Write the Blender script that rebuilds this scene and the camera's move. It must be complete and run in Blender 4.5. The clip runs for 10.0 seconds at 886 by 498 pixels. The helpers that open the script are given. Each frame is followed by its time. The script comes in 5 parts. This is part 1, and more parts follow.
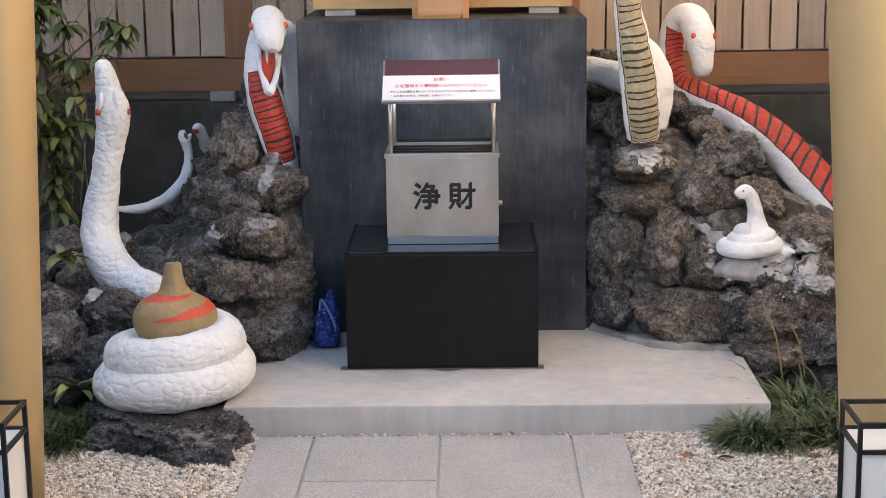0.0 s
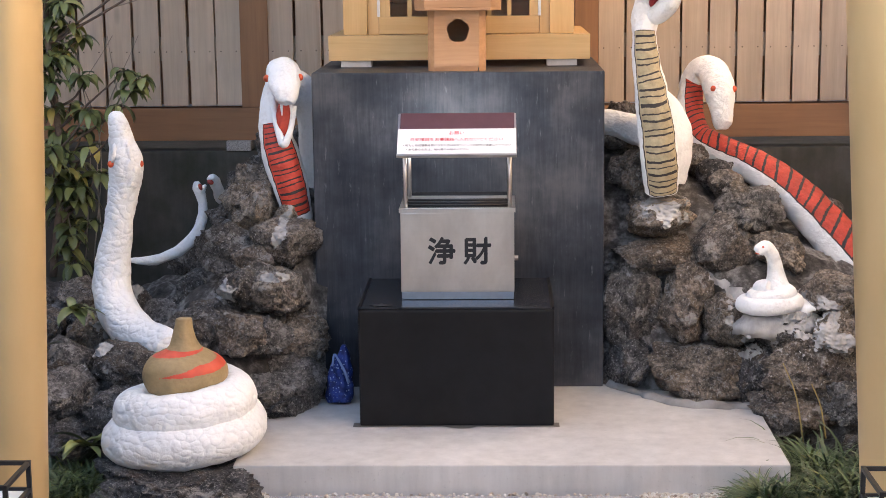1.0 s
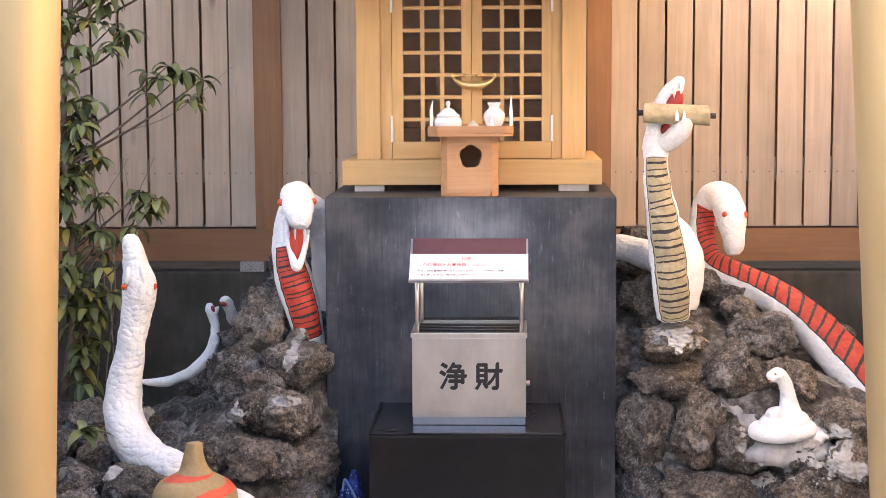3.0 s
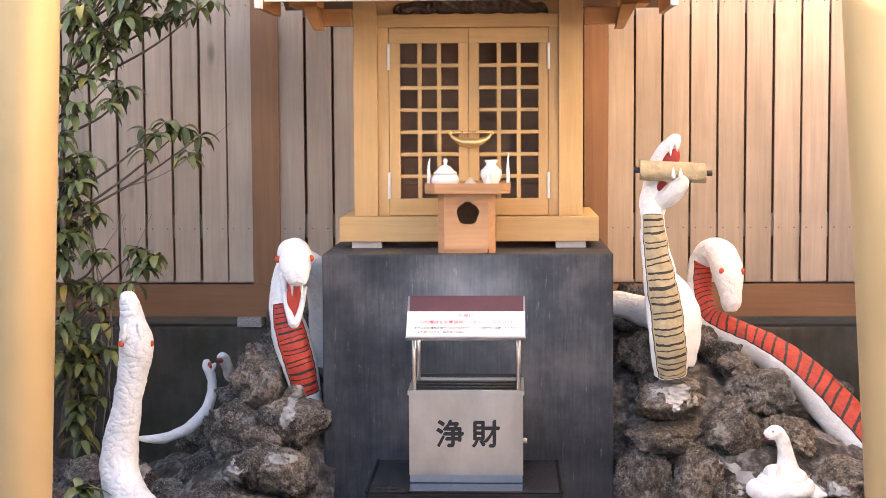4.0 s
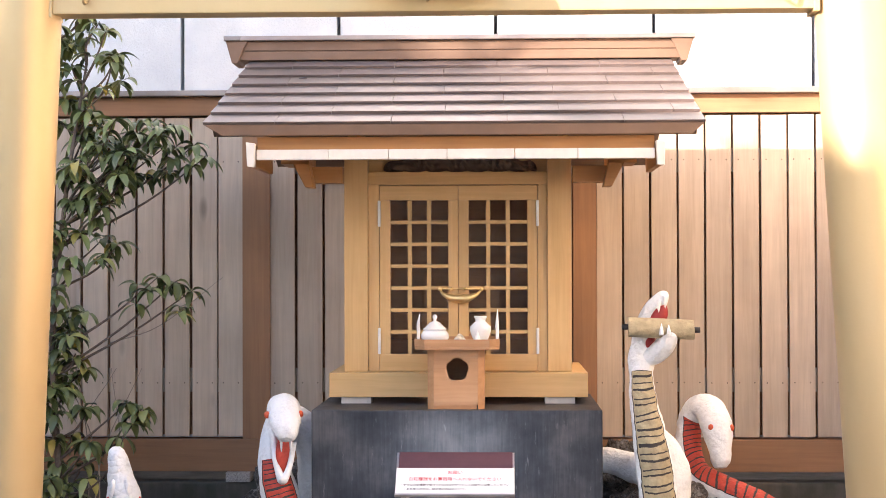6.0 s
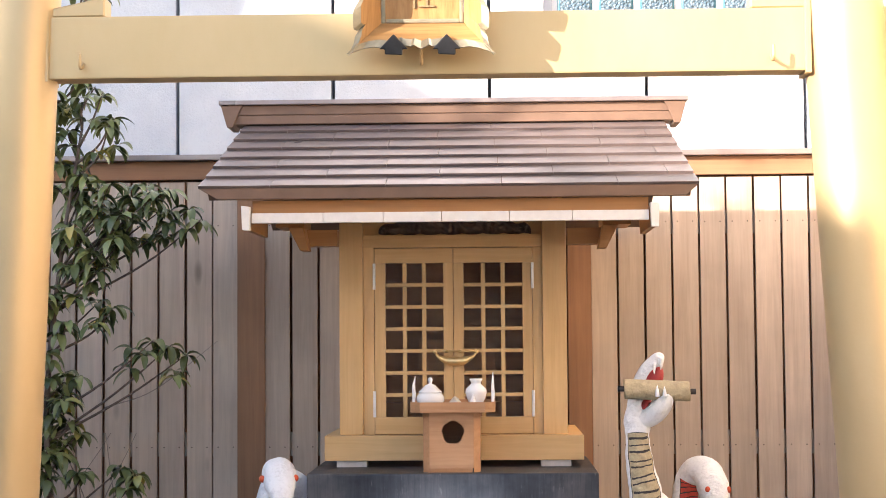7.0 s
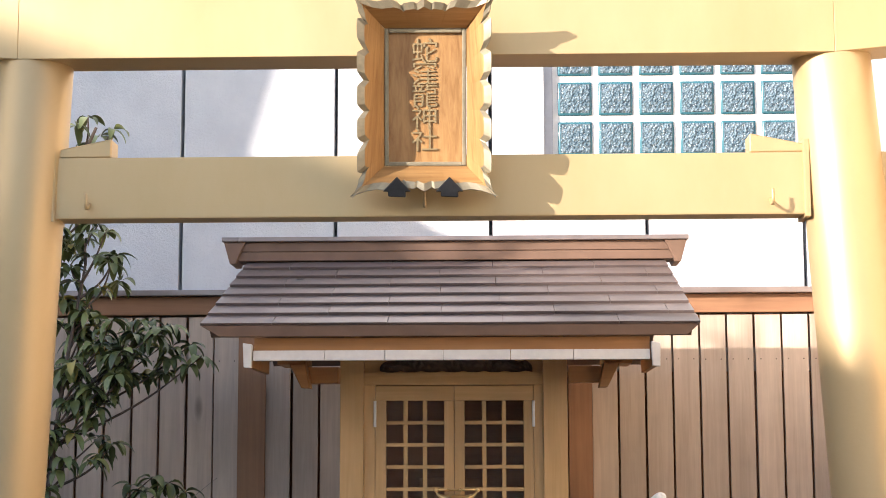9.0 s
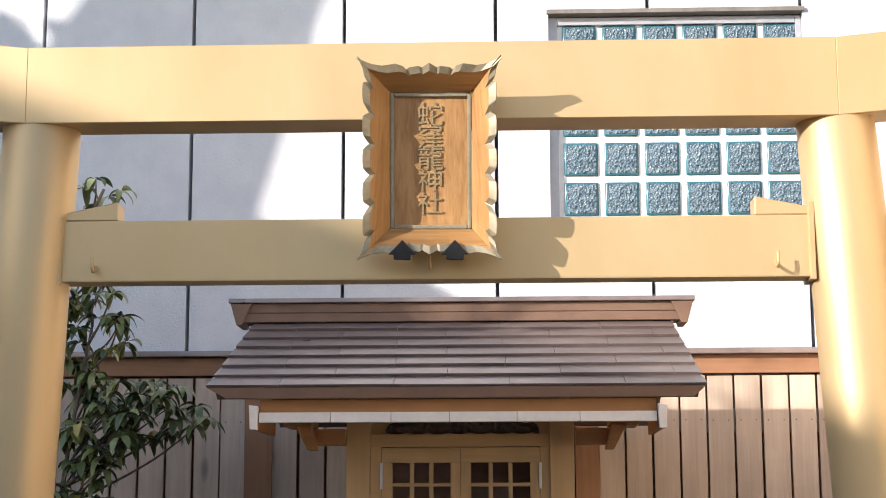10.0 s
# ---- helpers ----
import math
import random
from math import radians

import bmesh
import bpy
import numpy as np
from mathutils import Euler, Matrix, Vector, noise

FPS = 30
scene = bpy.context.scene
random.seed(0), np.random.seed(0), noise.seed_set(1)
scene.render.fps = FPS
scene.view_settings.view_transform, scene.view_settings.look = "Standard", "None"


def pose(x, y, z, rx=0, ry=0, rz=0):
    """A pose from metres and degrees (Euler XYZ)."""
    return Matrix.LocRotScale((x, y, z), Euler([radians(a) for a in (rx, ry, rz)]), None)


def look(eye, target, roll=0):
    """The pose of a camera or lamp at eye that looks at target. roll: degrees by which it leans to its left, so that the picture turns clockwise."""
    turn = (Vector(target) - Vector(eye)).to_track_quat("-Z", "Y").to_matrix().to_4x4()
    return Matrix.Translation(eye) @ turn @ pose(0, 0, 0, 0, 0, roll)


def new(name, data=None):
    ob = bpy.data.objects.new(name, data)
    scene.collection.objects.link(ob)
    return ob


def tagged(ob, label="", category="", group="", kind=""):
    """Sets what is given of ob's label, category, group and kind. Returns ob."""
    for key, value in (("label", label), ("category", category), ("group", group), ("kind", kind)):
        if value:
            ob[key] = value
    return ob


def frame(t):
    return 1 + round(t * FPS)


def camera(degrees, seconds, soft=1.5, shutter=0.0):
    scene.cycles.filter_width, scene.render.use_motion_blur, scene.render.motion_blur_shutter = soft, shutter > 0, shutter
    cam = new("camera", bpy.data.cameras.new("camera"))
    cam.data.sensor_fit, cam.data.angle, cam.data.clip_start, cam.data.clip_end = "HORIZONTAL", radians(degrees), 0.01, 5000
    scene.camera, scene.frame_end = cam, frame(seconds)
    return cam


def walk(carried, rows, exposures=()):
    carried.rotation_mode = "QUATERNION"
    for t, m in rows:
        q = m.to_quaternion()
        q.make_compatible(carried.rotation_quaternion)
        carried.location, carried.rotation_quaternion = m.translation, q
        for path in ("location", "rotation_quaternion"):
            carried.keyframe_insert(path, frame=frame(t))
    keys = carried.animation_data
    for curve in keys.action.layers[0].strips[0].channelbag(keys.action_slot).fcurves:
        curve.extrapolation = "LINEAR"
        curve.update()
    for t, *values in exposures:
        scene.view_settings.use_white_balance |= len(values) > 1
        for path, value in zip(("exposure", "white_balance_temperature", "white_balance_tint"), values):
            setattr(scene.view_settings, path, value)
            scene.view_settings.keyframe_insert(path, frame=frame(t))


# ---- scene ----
from mathutils.bvhtree import BVHTree

cam = camera(30.22, 10.0, 0.9)
walk(cam, [
    (0.0, pose(0.1162, -5.6768, 1.5553, 78.494, 0.796, 1.058)),
    (0.5, pose(0.1333, -5.6258, 1.5735, 78.882, 0.626, 1.279)),
    (1.0, pose(0.1413, -5.5984, 1.5894, 79.913, 0.629, 1.906)),
    (1.5, pose(0.1440, -5.5918, 1.6013, 80.970, 0.444, 2.367)),
    (2.0, pose(0.1446, -5.5918, 1.6128, 82.092, 0.310, 2.497)),
    (2.5, pose(0.1443, -5.5973, 1.6209, 82.990, 0.314, 2.455)),
    (4.0, pose(0.1515, -5.6051, 1.6526, 85.614, 0.309, 2.368)),
    (4.5, pose(0.1538, -5.6086, 1.6652, 86.679, 0.163, 2.305)),
    (5.0, pose(0.1565, -5.6174, 1.6759, 88.456, 0.038, 2.291)),
    (5.5, pose(0.1565, -5.6296, 1.6780, 89.767, 0.041, 2.166)),
    (7.0, pose(0.1545, -5.6392, 1.6732, 93.042, 0.419, 1.860)),
    (7.5, pose(0.1558, -5.6440, 1.6797, 94.331, 0.570, 1.859)),
    (8.0, pose(0.1530, -5.6462, 1.6853, 95.420, 0.542, 1.790)),
    (8.5, pose(0.1481, -5.6541, 1.6939, 96.512, 0.352, 1.789)),
    (9.0, pose(0.1507, -5.6574, 1.6981, 97.590, 0.146, 1.845)),
    (9.5, pose(0.1518, -5.6631, 1.7045, 98.608, 0.102, 1.963)),
    (10.0, pose(0.1573, -5.6638, 1.7091, 99.617, 0.144, 2.129)),
], exposures=[(0.0, 1.92, 6350, 12), (1.0, 2.17, 6500, 15), (2.5, 2.45, 6700, 19), (4.5, 2.47, 6750, 20), (5.5, 2.30, 6550, 18), (7.5, 1.72, 6300, 16), (9.0, 1.20, 6150, 14), (10.0, 0.84, 6000, 13)])

# ---- light ----
SUN_WAY = Vector((1.35, 1.0, -0.5)).normalized()
sun = new("sun", bpy.data.lights.new("sun", "SUN"))
sun.data.energy, sun.data.angle, sun.data.color = 4.6, radians(0.6), (1.0, 0.87, 0.73)
sun.matrix_world = look((-9, -13, 6), Vector((-9, -13, 6)) + SUN_WAY)
world = bpy.data.worlds.new("sky")
scene.world = world
world.use_nodes = True
sky = world.node_tree.nodes.new("ShaderNodeTexSky")
sky.sky_type, sky.sun_disc = "NISHITA", False
sky.sun_elevation = math.asin(-SUN_WAY.z)
sky.sun_rotation = math.atan2(-SUN_WAY.x, -SUN_WAY.y)
back = world.node_tree.nodes["Background"]
back.inputs["Strength"].default_value = 0.15
world.node_tree.links.new(sky.outputs[0], back.inputs[0])


# ---- materials ----
class Mat:
    """A small builder round one node material."""

    def __init__(self, name, rough=0.6, metal=0.0, **more):
        self.m = bpy.data.materials.new(name)
        self.m.use_nodes = True
        self.t = self.m.node_tree
        self.b = self.t.nodes["Principled BSDF"]
        self.b.inputs["Roughness"].default_value = rough
        self.b.inputs["Metallic"].default_value = metal
        for k, v in more.items():
            self.b.inputs[k.replace("_", " ")].default_value = v
        self.co = self.t.nodes.new("ShaderNodeTexCoord").outputs["Object"]

    def put(self, kind, **ins):
        n = self.t.nodes.new(kind)
        for k, v in ins.items():
            self.into(n.inputs[k.replace("_", " ")], v)
        return n

    def into(self, socket, v):
        if isinstance(v, bpy.types.NodeSocket):
            self.t.links.new(v, socket)
        else:
            socket.default_value = v

    def scaled(self, x, y, z):
        n = self.put("ShaderNodeMapping", Vector=self.co)
        n.inputs["Scale"].default_value = (x, y, z)
        return n.outputs[0]

    def noise(self, scale, at=None, detail=6.0, rough=0.6, warp=0.0):
        n = self.put("ShaderNodeTexNoise", Vector=at or self.co, Scale=scale, Detail=detail, Roughness=rough, Distortion=warp)
        return n.outputs["Fac"]

    def cells(self, scale, at=None, feature="F1", out="Distance"):
        n = self.put("ShaderNodeTexVoronoi", Vector=at or self.co, Scale=scale)
        n.feature = feature
        return n.outputs[out]

    def ramp(self, fac, *stops):
        n = self.put("ShaderNodeValToRGB", Fac=fac)
        e = n.color_ramp.elements
        while len(e) < len(stops):
            e.new(0.5)
        for k, (p, c) in zip(e, stops):
            k.position = p
            k.color = (*c, 1.0) if isinstance(c, tuple) else (c, c, c, 1.0)
        return n.outputs[0]

    def mix(self, fac, a, b, mode="MIX"):
        n = self.t.nodes.new("ShaderNodeMix")
        n.data_type, n.blend_type = "RGBA", mode
        self.into(n.inputs[0], fac)
        for k, v in ((6, a), (7, b)):
            self.into(n.inputs[k], (*v, 1.0) if isinstance(v, tuple) else v)
        return n.outputs[2]

    def random(self, per_island=False):
        if per_island:
            return self.t.nodes.new("ShaderNodeNewGeometry").outputs["Random Per Island"]
        return self.t.nodes.new("ShaderNodeObjectInfo").outputs["Random"]

    def maths(self, op, a, b=0.0):
        n = self.t.nodes.new("ShaderNodeMath")
        n.operation = op
        self.into(n.inputs[0], a)
        self.into(n.inputs[1], b)
        return n.outputs[0]

    def colour(self, v):
        self.into(self.b.inputs["Base Color"], (*v, 1.0) if isinstance(v, tuple) else v)
        return self

    def rough(self, v):
        self.into(self.b.inputs["Roughness"], v)
        return self

    def bump(self, h, dist=0.002, strength=1.0):
        n = self.put("ShaderNodeBump", Height=h, Distance=dist, Strength=strength)
        old = self.b.inputs["Normal"].links
        if old:
            self.t.links.new(old[0].from_socket, n.inputs["Normal"])
        self.t.links.new(n.outputs[0], self.b.inputs["Normal"])
        return self


def wood(name, dark, light, axis="z", grain=26.0, vary=0.25, rough=0.5, knots=False):
    m = Mat(name, rough)
    r = m.random()
    shift = m.put("ShaderNodeVectorMath", )
    shift.operation = "MULTIPLY_ADD"
    m.into(shift.inputs[0], r)
    shift.inputs[1].default_value = (7.0, 9.0, 5.0)
    m.t.links.new(m.co, shift.inputs[2])
    at = shift.outputs[0]
    st = m.put("ShaderNodeMapping", Vector=at)
    k = 0.05
    st.inputs["Scale"].default_value = {"z": (1, 1, k), "x": (k, 1, 1), "y": (1, k, 1)}[axis]
    g = m.noise(grain * 3, st.outputs[0], 6, 0.6, 0.6)
    broad = m.noise(grain * 0.6, st.outputs[0], 3, 0.5, 1.2)
    fac = m.maths("ADD", m.maths("MULTIPLY", g, 0.55), m.maths("MULTIPLY", broad, 0.45))
    c = m.ramp(fac, (0.3, dark), (0.72, light))
    blot = m.noise(2.5, at, 4)
    c = m.mix(0.35, c, m.ramp(blot, (0.35, 0.55), (0.65, 1.0)), "MULTIPLY")
    tone = m.ramp(r, (0.0, 1.0 - vary), (1.0, 1.0))
    c = m.mix(1.0, c, tone, "MULTIPLY")
    if knots:
        kn = m.put("ShaderNodeMapping", Vector=at)
        kn.inputs["Scale"].default_value = {"z": (5, 5, 1.7), "x": (1.7, 5, 5), "y": (5, 1.7, 5)}[axis]
        d = m.cells(1.0, kn.outputs[0])
        c = m.mix(m.ramp(d, (0.04, 0.8), (0.11, 0.0)), c, tuple(v * 0.45 for v in dark))
    m.colour(c).bump(g, 0.0006, 0.6)
    m.rough(m.ramp(g, (0.2, rough - 0.1), (0.8, rough + 0.15)))
    return m.m


def plain(name, c, rough=0.5, metal=0.0, spots=0.12, scale=30.0, bump=0.0005):
    m = Mat(name, rough, metal)
    n = m.noise(scale, None, 6)
    big = m.noise(scale / 9, None, 4)
    f = m.mix(0.5, n, big)
    m.colour(m.ramp(f, (0.38, tuple(v * (1 - spots) for v in c)), (0.62, tuple(min(1, v * (1 + spots)) for v in c))))
    m.bump(n, bump)
    m.rough(m.ramp(big, (0.3, max(0.02, rough - 0.06)), (0.7, min(1, rough + 0.08))))
    return m.m


HINOKI = wood("hinoki_wood", (0.61, 0.385, 0.155), (0.76, 0.52, 0.25), "z", 22, 0.08, 0.42)
HINOKI_X = wood("hinoki_wood_level", (0.61, 0.385, 0.155), (0.76, 0.52, 0.25), "x", 22, 0.08, 0.42)
# same cypress, darker and more orange: shade under the eave put into the colour
EAVE = wood("shade_toned_eave_wood", (0.42, 0.20, 0.07), (0.56, 0.29, 0.11), "x", 22, 0.08, 0.5)
BOARD = wood("fence_board_wood", (0.57, 0.45, 0.345), (0.82, 0.68, 0.54), "z", 20, 0.28, 0.7, True)
CEDAR = wood("stained_cedar", (0.30, 0.150, 0.078), (0.46, 0.245, 0.125), "z", 18, 0.1, 0.6, True)
CEDAR_X = wood("stained_cedar_level", (0.30, 0.150, 0.078), (0.46, 0.245, 0.125), "x", 18, 0.1, 0.6, True)
STAND = wood("offering_stand_wood", (0.40, 0.20, 0.09), (0.54, 0.30, 0.15), "x", 30, 0.05, 0.5)
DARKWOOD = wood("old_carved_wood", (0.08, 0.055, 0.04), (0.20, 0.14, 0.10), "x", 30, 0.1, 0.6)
INNER = wood("shrine_inside_wood", (0.40, 0.22, 0.12), (0.56, 0.33, 0.19), "x", 20, 0.1, 0.6)
KEYAKI = wood("zelkova_plaque_wood", (0.25, 0.115, 0.034), (0.57, 0.345, 0.135), "z", 30, 0.06, 0.42)
KEYAKI_X = wood("zelkova_plaque_wood_level", (0.25, 0.115, 0.034), (0.57, 0.345, 0.135), "x", 30, 0.06, 0.42)
WHITEPAINT = plain("white_painted_wood", (0.78, 0.75, 0.70), 0.55, 0, 0.06, 40)
BRASS = plain("gilded_brass", (0.80, 0.62, 0.32), 0.38, 0.8, 0.1, 60)
IRON = plain("black_iron", (0.02, 0.02, 0.022), 0.45, 0.4, 0.3, 60)
PORCELAIN = plain("white_porcelain", (0.84, 0.85, 0.86), 0.12, 0, 0.02, 20, 0.0)
SALT = plain("white_salt", (0.8, 0.8, 0.8), 0.9, 0, 0.1, 200, 0.002)
PAPER = plain("white_paper", (0.86, 0.86, 0.86), 0.7, 0, 0.03, 20)
NOTICE = plain("laminated_notice", (0.88, 0.88, 0.89), 0.35, 0, 0.02, 10, 0.0)
RED_INK = plain("red_ink", (0.62, 0.03, 0.04), 0.6, 0, 0.05)
BLACK_INK = plain("black_ink", (0.012, 0.012, 0.014), 0.5, 0, 0.1)
PLUM = plain("plum_canopy_sheet", (0.11, 0.05, 0.06), 0.4, 0, 0.15, 14)
DARKGAP = plain("weathered_dark_backing", (0.40, 0.22, 0.13), 0.8, 0, 0.3, 20)
COPPER = plain("oxidised_roof_metal", (0.30, 0.252, 0.238), 0.32, 0.55, 0.12, 14, 0.0006)
COPPER_DARK = plain("brown_roof_trim", (0.185, 0.115, 0.078), 0.5, 0.25, 0.12, 12, 0.0006)


def gold_mat():
    m = Mat("gold_paint", 0.5, 0.46)
    n = m.noise(5, m.scaled(1, 1, 0.4), 5)
    fine = m.noise(140, None, 4)
    m.colour(m.ramp(n, (0.3, (0.54, 0.392, 0.195)), (0.7, (0.59, 0.442, 0.240))))
    m.rough(m.ramp(n, (0.3, 0.44), (0.75, 0.52)))
    return m.bump(fine, 0.0004, 0.5).bump(n, 0.003, 0.15).m


def steel_mat():
    m = Mat("brushed_stainless", 0.3, 1.0)
    g = m.noise(60, m.scaled(0.06, 1, 4), 5)
    smear = m.noise(9, m.scaled(1, 1, 0.5), 5)
    m.colour(m.ramp(smear, (0.3, (0.48, 0.44, 0.40)), (0.7, (0.66, 0.62, 0.58))))
    m.rough(m.ramp(g, (0.3, 0.30), (0.7, 0.46)))
    return m.bump(g, 0.0002, 0.4).m


def plinth_mat():
    m = Mat("dark_trowelled_concrete", 0.6, Specular_IOR_Level=0.3)
    streak = m.noise(75, m.scaled(1, 1, 0.06), 8, 0.7, 0.3)
    cloud = m.noise(3.2, None, 6)
    fine = m.noise(120, None, 5)
    f = m.mix(0.76, streak, cloud)
    c = m.ramp(f, (0.38, (0.016, 0.020, 0.028)), (0.50, (0.042, 0.047, 0.058)), (0.62, (0.095, 0.097, 0.105)))
    salt = m.noise(60, m.scaled(1, 1, 0.14), 8, 0.7)
    c = m.mix(m.ramp(salt, (0.60, 0.0), (0.72, 0.6)), c, (0.27, 0.27, 0.28))
    m.colour(c).rough(m.ramp(cloud, (0.3, 0.36), (0.7, 0.6)))
    return m.bump(fine, 0.0006, 0.5).bump(streak, 0.002, 0.4).m


def concrete_mat(name, dark, light, moss=0.0):
    m = Mat(name, 0.85)
    a, b = m.noise(4, None, 8), m.noise(90, None, 6)
    st = m.noise(22, m.scaled(1, 1, 0.12), 6)
    c = m.ramp(m.mix(0.4, a, st), (0.32, dark), (0.68, light))
    c = m.mix(m.ramp(b, (0.62, 0.0), (0.75, 0.35)), c, tuple(v * 0.55 for v in dark))
    if moss:
        c = m.mix(m.ramp(m.noise(6, None, 8), (0.45, 0.0), (0.7, moss)), c, (0.035, 0.04, 0.02))
    return m.colour(c).bump(b, 0.001, 0.6).bump(a, 0.004, 0.3).m


def granite_mat():
    m = Mat("flamed_granite", 0.85)
    grain, fleck, wear = m.noise(330, None, 3, 0.7), m.cells(260, None, "F1", "Color"), m.noise(3.5, None, 6)
    c = m.ramp(grain, (0.38, (0.30, 0.29, 0.285)), (0.52, (0.53, 0.515, 0.50)), (0.64, (0.66, 0.645, 0.63)))
    c = m.mix(0.35, c, m.ramp(fleck, (0.15, 0.35), (0.40, 1.0)), "MULTIPLY")
    c = m.mix(0.5, c, m.ramp(wear, (0.35, 0.78), (0.6, 1.0)), "MULTIPLY")
    return m.colour(c).bump(grain, 0.003).m


def rock_mat(name="volcanic_rock", tones=((0.076, 0.072, 0.070), (0.142, 0.113, 0.088), (0.094, 0.090, 0.088), (0.195, 0.158, 0.122), (0.062, 0.059, 0.060), (0.165, 0.158, 0.151))):
    m = Mat(name, 0.9)
    r = m.random()
    at = m.put("ShaderNodeVectorMath")
    at.operation = "ADD"
    m.into(at.inputs[0], m.co)
    m.into(at.inputs[1], r)
    at = at.outputs[0]
    big, mid, fine = m.noise(5, at, 6, 0.6), m.noise(28, at, 8, 0.7), m.noise(150, at, 6, 0.7)
    tone = m.ramp(r, *zip((0.0, 0.25, 0.45, 0.62, 0.78, 1.0), tones))
    c = m.mix(1.0, tone, m.ramp(m.mix(0.5, big, mid), (0.38, 0.35), (0.50, 1.0), (0.62, 2.1)), "MULTIPLY")
    c = m.mix(0.8, c, m.ramp(m.noise(80, at, 8, 0.75), (0.38, 0.25), (0.50, 1.0), (0.62, 1.9)), "MULTIPLY")
    rust = m.ramp(m.noise(9, at, 6, 0.65), (0.55, 0.0), (0.68, 0.55))
    c = m.mix(rust, c, (0.16, 0.105, 0.06))
    lichen = m.ramp(m.noise(13, at, 10, 0.75), (0.55, 0.0), (0.61, 0.8))
    c = m.mix(lichen, c, (0.36, 0.345, 0.33))
    c = m.mix(m.ramp(m.noise(120, at, 5, 0.75), (0.57, 0.0), (0.63, 0.75)), c, (0.48, 0.46, 0.44))
    pits = m.cells(60, at)
    m.colour(c).bump(fine, 0.006, 1.0).bump(mid, 0.022, 1.0)
    return m.bump(m.ramp(pits, (0.0, 0.0), (0.35, 1.0)), 0.004, 0.5).m


def mortar_mat():
    m = Mat("rough_mortar_and_soil", 0.95)
    a, b, f = m.noise(5, None, 8, 0.65), m.noise(26, None, 8, 0.7), m.noise(120, None, 6)
    c = m.ramp(m.mix(0.5, a, b), (0.40, (0.025, 0.022, 0.02)), (0.50, (0.085, 0.078, 0.073)), (0.62, (0.33, 0.32, 0.31)))
    return m.colour(c).bump(f, 0.003).bump(b, 0.012).m


def plaster_mat(name, scales=True):
    m = Mat(name, 0.7)
    big, fine = m.noise(9, None, 6), m.noise(90, None, 6)
    c = m.ramp(m.mix(0.5, big, fine), (0.30, (0.70, 0.70, 0.70)), (0.48, (0.85, 0.86, 0.87)), (0.72, (0.90, 0.91, 0.92)))
    m.colour(c).bump(fine, 0.004, 0.5).bump(m.noise(38, None, 5), 0.012, 0.2 if scales else 0.8)
    if scales:
        wob = m.put("ShaderNodeVectorMath")
        wob.operation = "MULTIPLY_ADD"
        m.into(wob.inputs[0], m.put("ShaderNodeTexNoise", Vector=m.co, Scale=9.0, Detail=1.0).outputs["Color"])
        wob.inputs[1].default_value = (0.05, 0.05, 0.05)
        m.t.links.new(m.co, wob.inputs[2])
        flat = m.put("ShaderNodeMapping", Vector=wob.outputs[0])
        flat.inputs["Scale"].default_value = (0.85, 0.85, 1.25)
        dome = m.cells(42, flat.outputs[0])
        m.bump(m.ramp(dome, (0.12, 1.0), (0.42, 0.8), (0.72, 0.0)), 0.0045, 0.75)
    return m.m


GOLD, STEEL, PLINTH, ROCK, MORTAR = gold_mat(), steel_mat(), plinth_mat(), rock_mat(), mortar_mat()
BASALT = rock_mat("dark_basalt", ((0.058, 0.058, 0.061),) * 6)
WHITE_SCALES, WHITE_PLASTER = plaster_mat("white_scaly_plaster"), plaster_mat("white_smooth_plaster", False)
SLAB = concrete_mat("pale_concrete", (0.41, 0.395, 0.38), (0.61, 0.59, 0.57))
OLDWALL = concrete_mat("old_mossy_concrete", (0.045, 0.042, 0.036), (0.13, 0.12, 0.105), 0.7)
GRANITE = granite_mat()
SOIL = plain("damp_soil", (0.07, 0.055, 0.045), 0.95, 0, 0.35, 25, 0.01)
RED_BELLY = plain("red_painted_plaster", (0.50, 0.055, 0.03), 0.6, 0, 0.28, 40, 0.008)
TAN_BELLY = plain("ochre_painted_plaster", (0.42, 0.35, 0.22), 0.7, 0, 0.24, 40, 0.008)
BLACK_LINE = plain("black_brush_line", (0.03, 0.025, 0.025), 0.6, 0, 0.2)
EYE = plain("orange_red_paint", (0.60, 0.09, 0.03), 0.35, 0, 0.1)
LACQUER = plain("black_vinyl_cover", (0.009, 0.009, 0.010), 0.55, 0, 0.35, 12, 0.0012)
LACQUER.node_tree.nodes["Principled BSDF"].inputs["Specular IOR Level"].default_value = 0.2
LACQUER_TOP = plain("black_gloss_board", (0.02, 0.02, 0.023), 0.2, 0, 0.4, 20, 0.0004)


def glass_mat(name, tint=(0.9, 0.95, 0.97), rough=0.02):
    m = Mat(name, rough)
    m.b.inputs["Transmission Weight"].default_value = 1.0
    m.b.inputs["IOR"].default_value = 1.25
    m.colour(tint)
    return m


PANE = glass_mat("window_glass", (0.98, 0.98, 0.98)).m


# ---- mesh helpers ----
WHERE = {}


def finish(bm, name, mat, smooth=False):
    me = bpy.data.meshes.new(name)
    bm.normal_update()
    bm.to_mesh(me)
    bm.free()
    for k in mat if isinstance(mat, (list, tuple)) else [mat]:
        me.materials.append(k)
    if smooth:
        me.shade_smooth()
    return me


def thing(name, at, label, category, group="", kind=""):
    ob = new(name)
    ob.location = at
    ob.empty_display_size = 0.05
    WHERE[ob] = Matrix.Translation(at)
    return tagged(ob, label, category, group, kind)


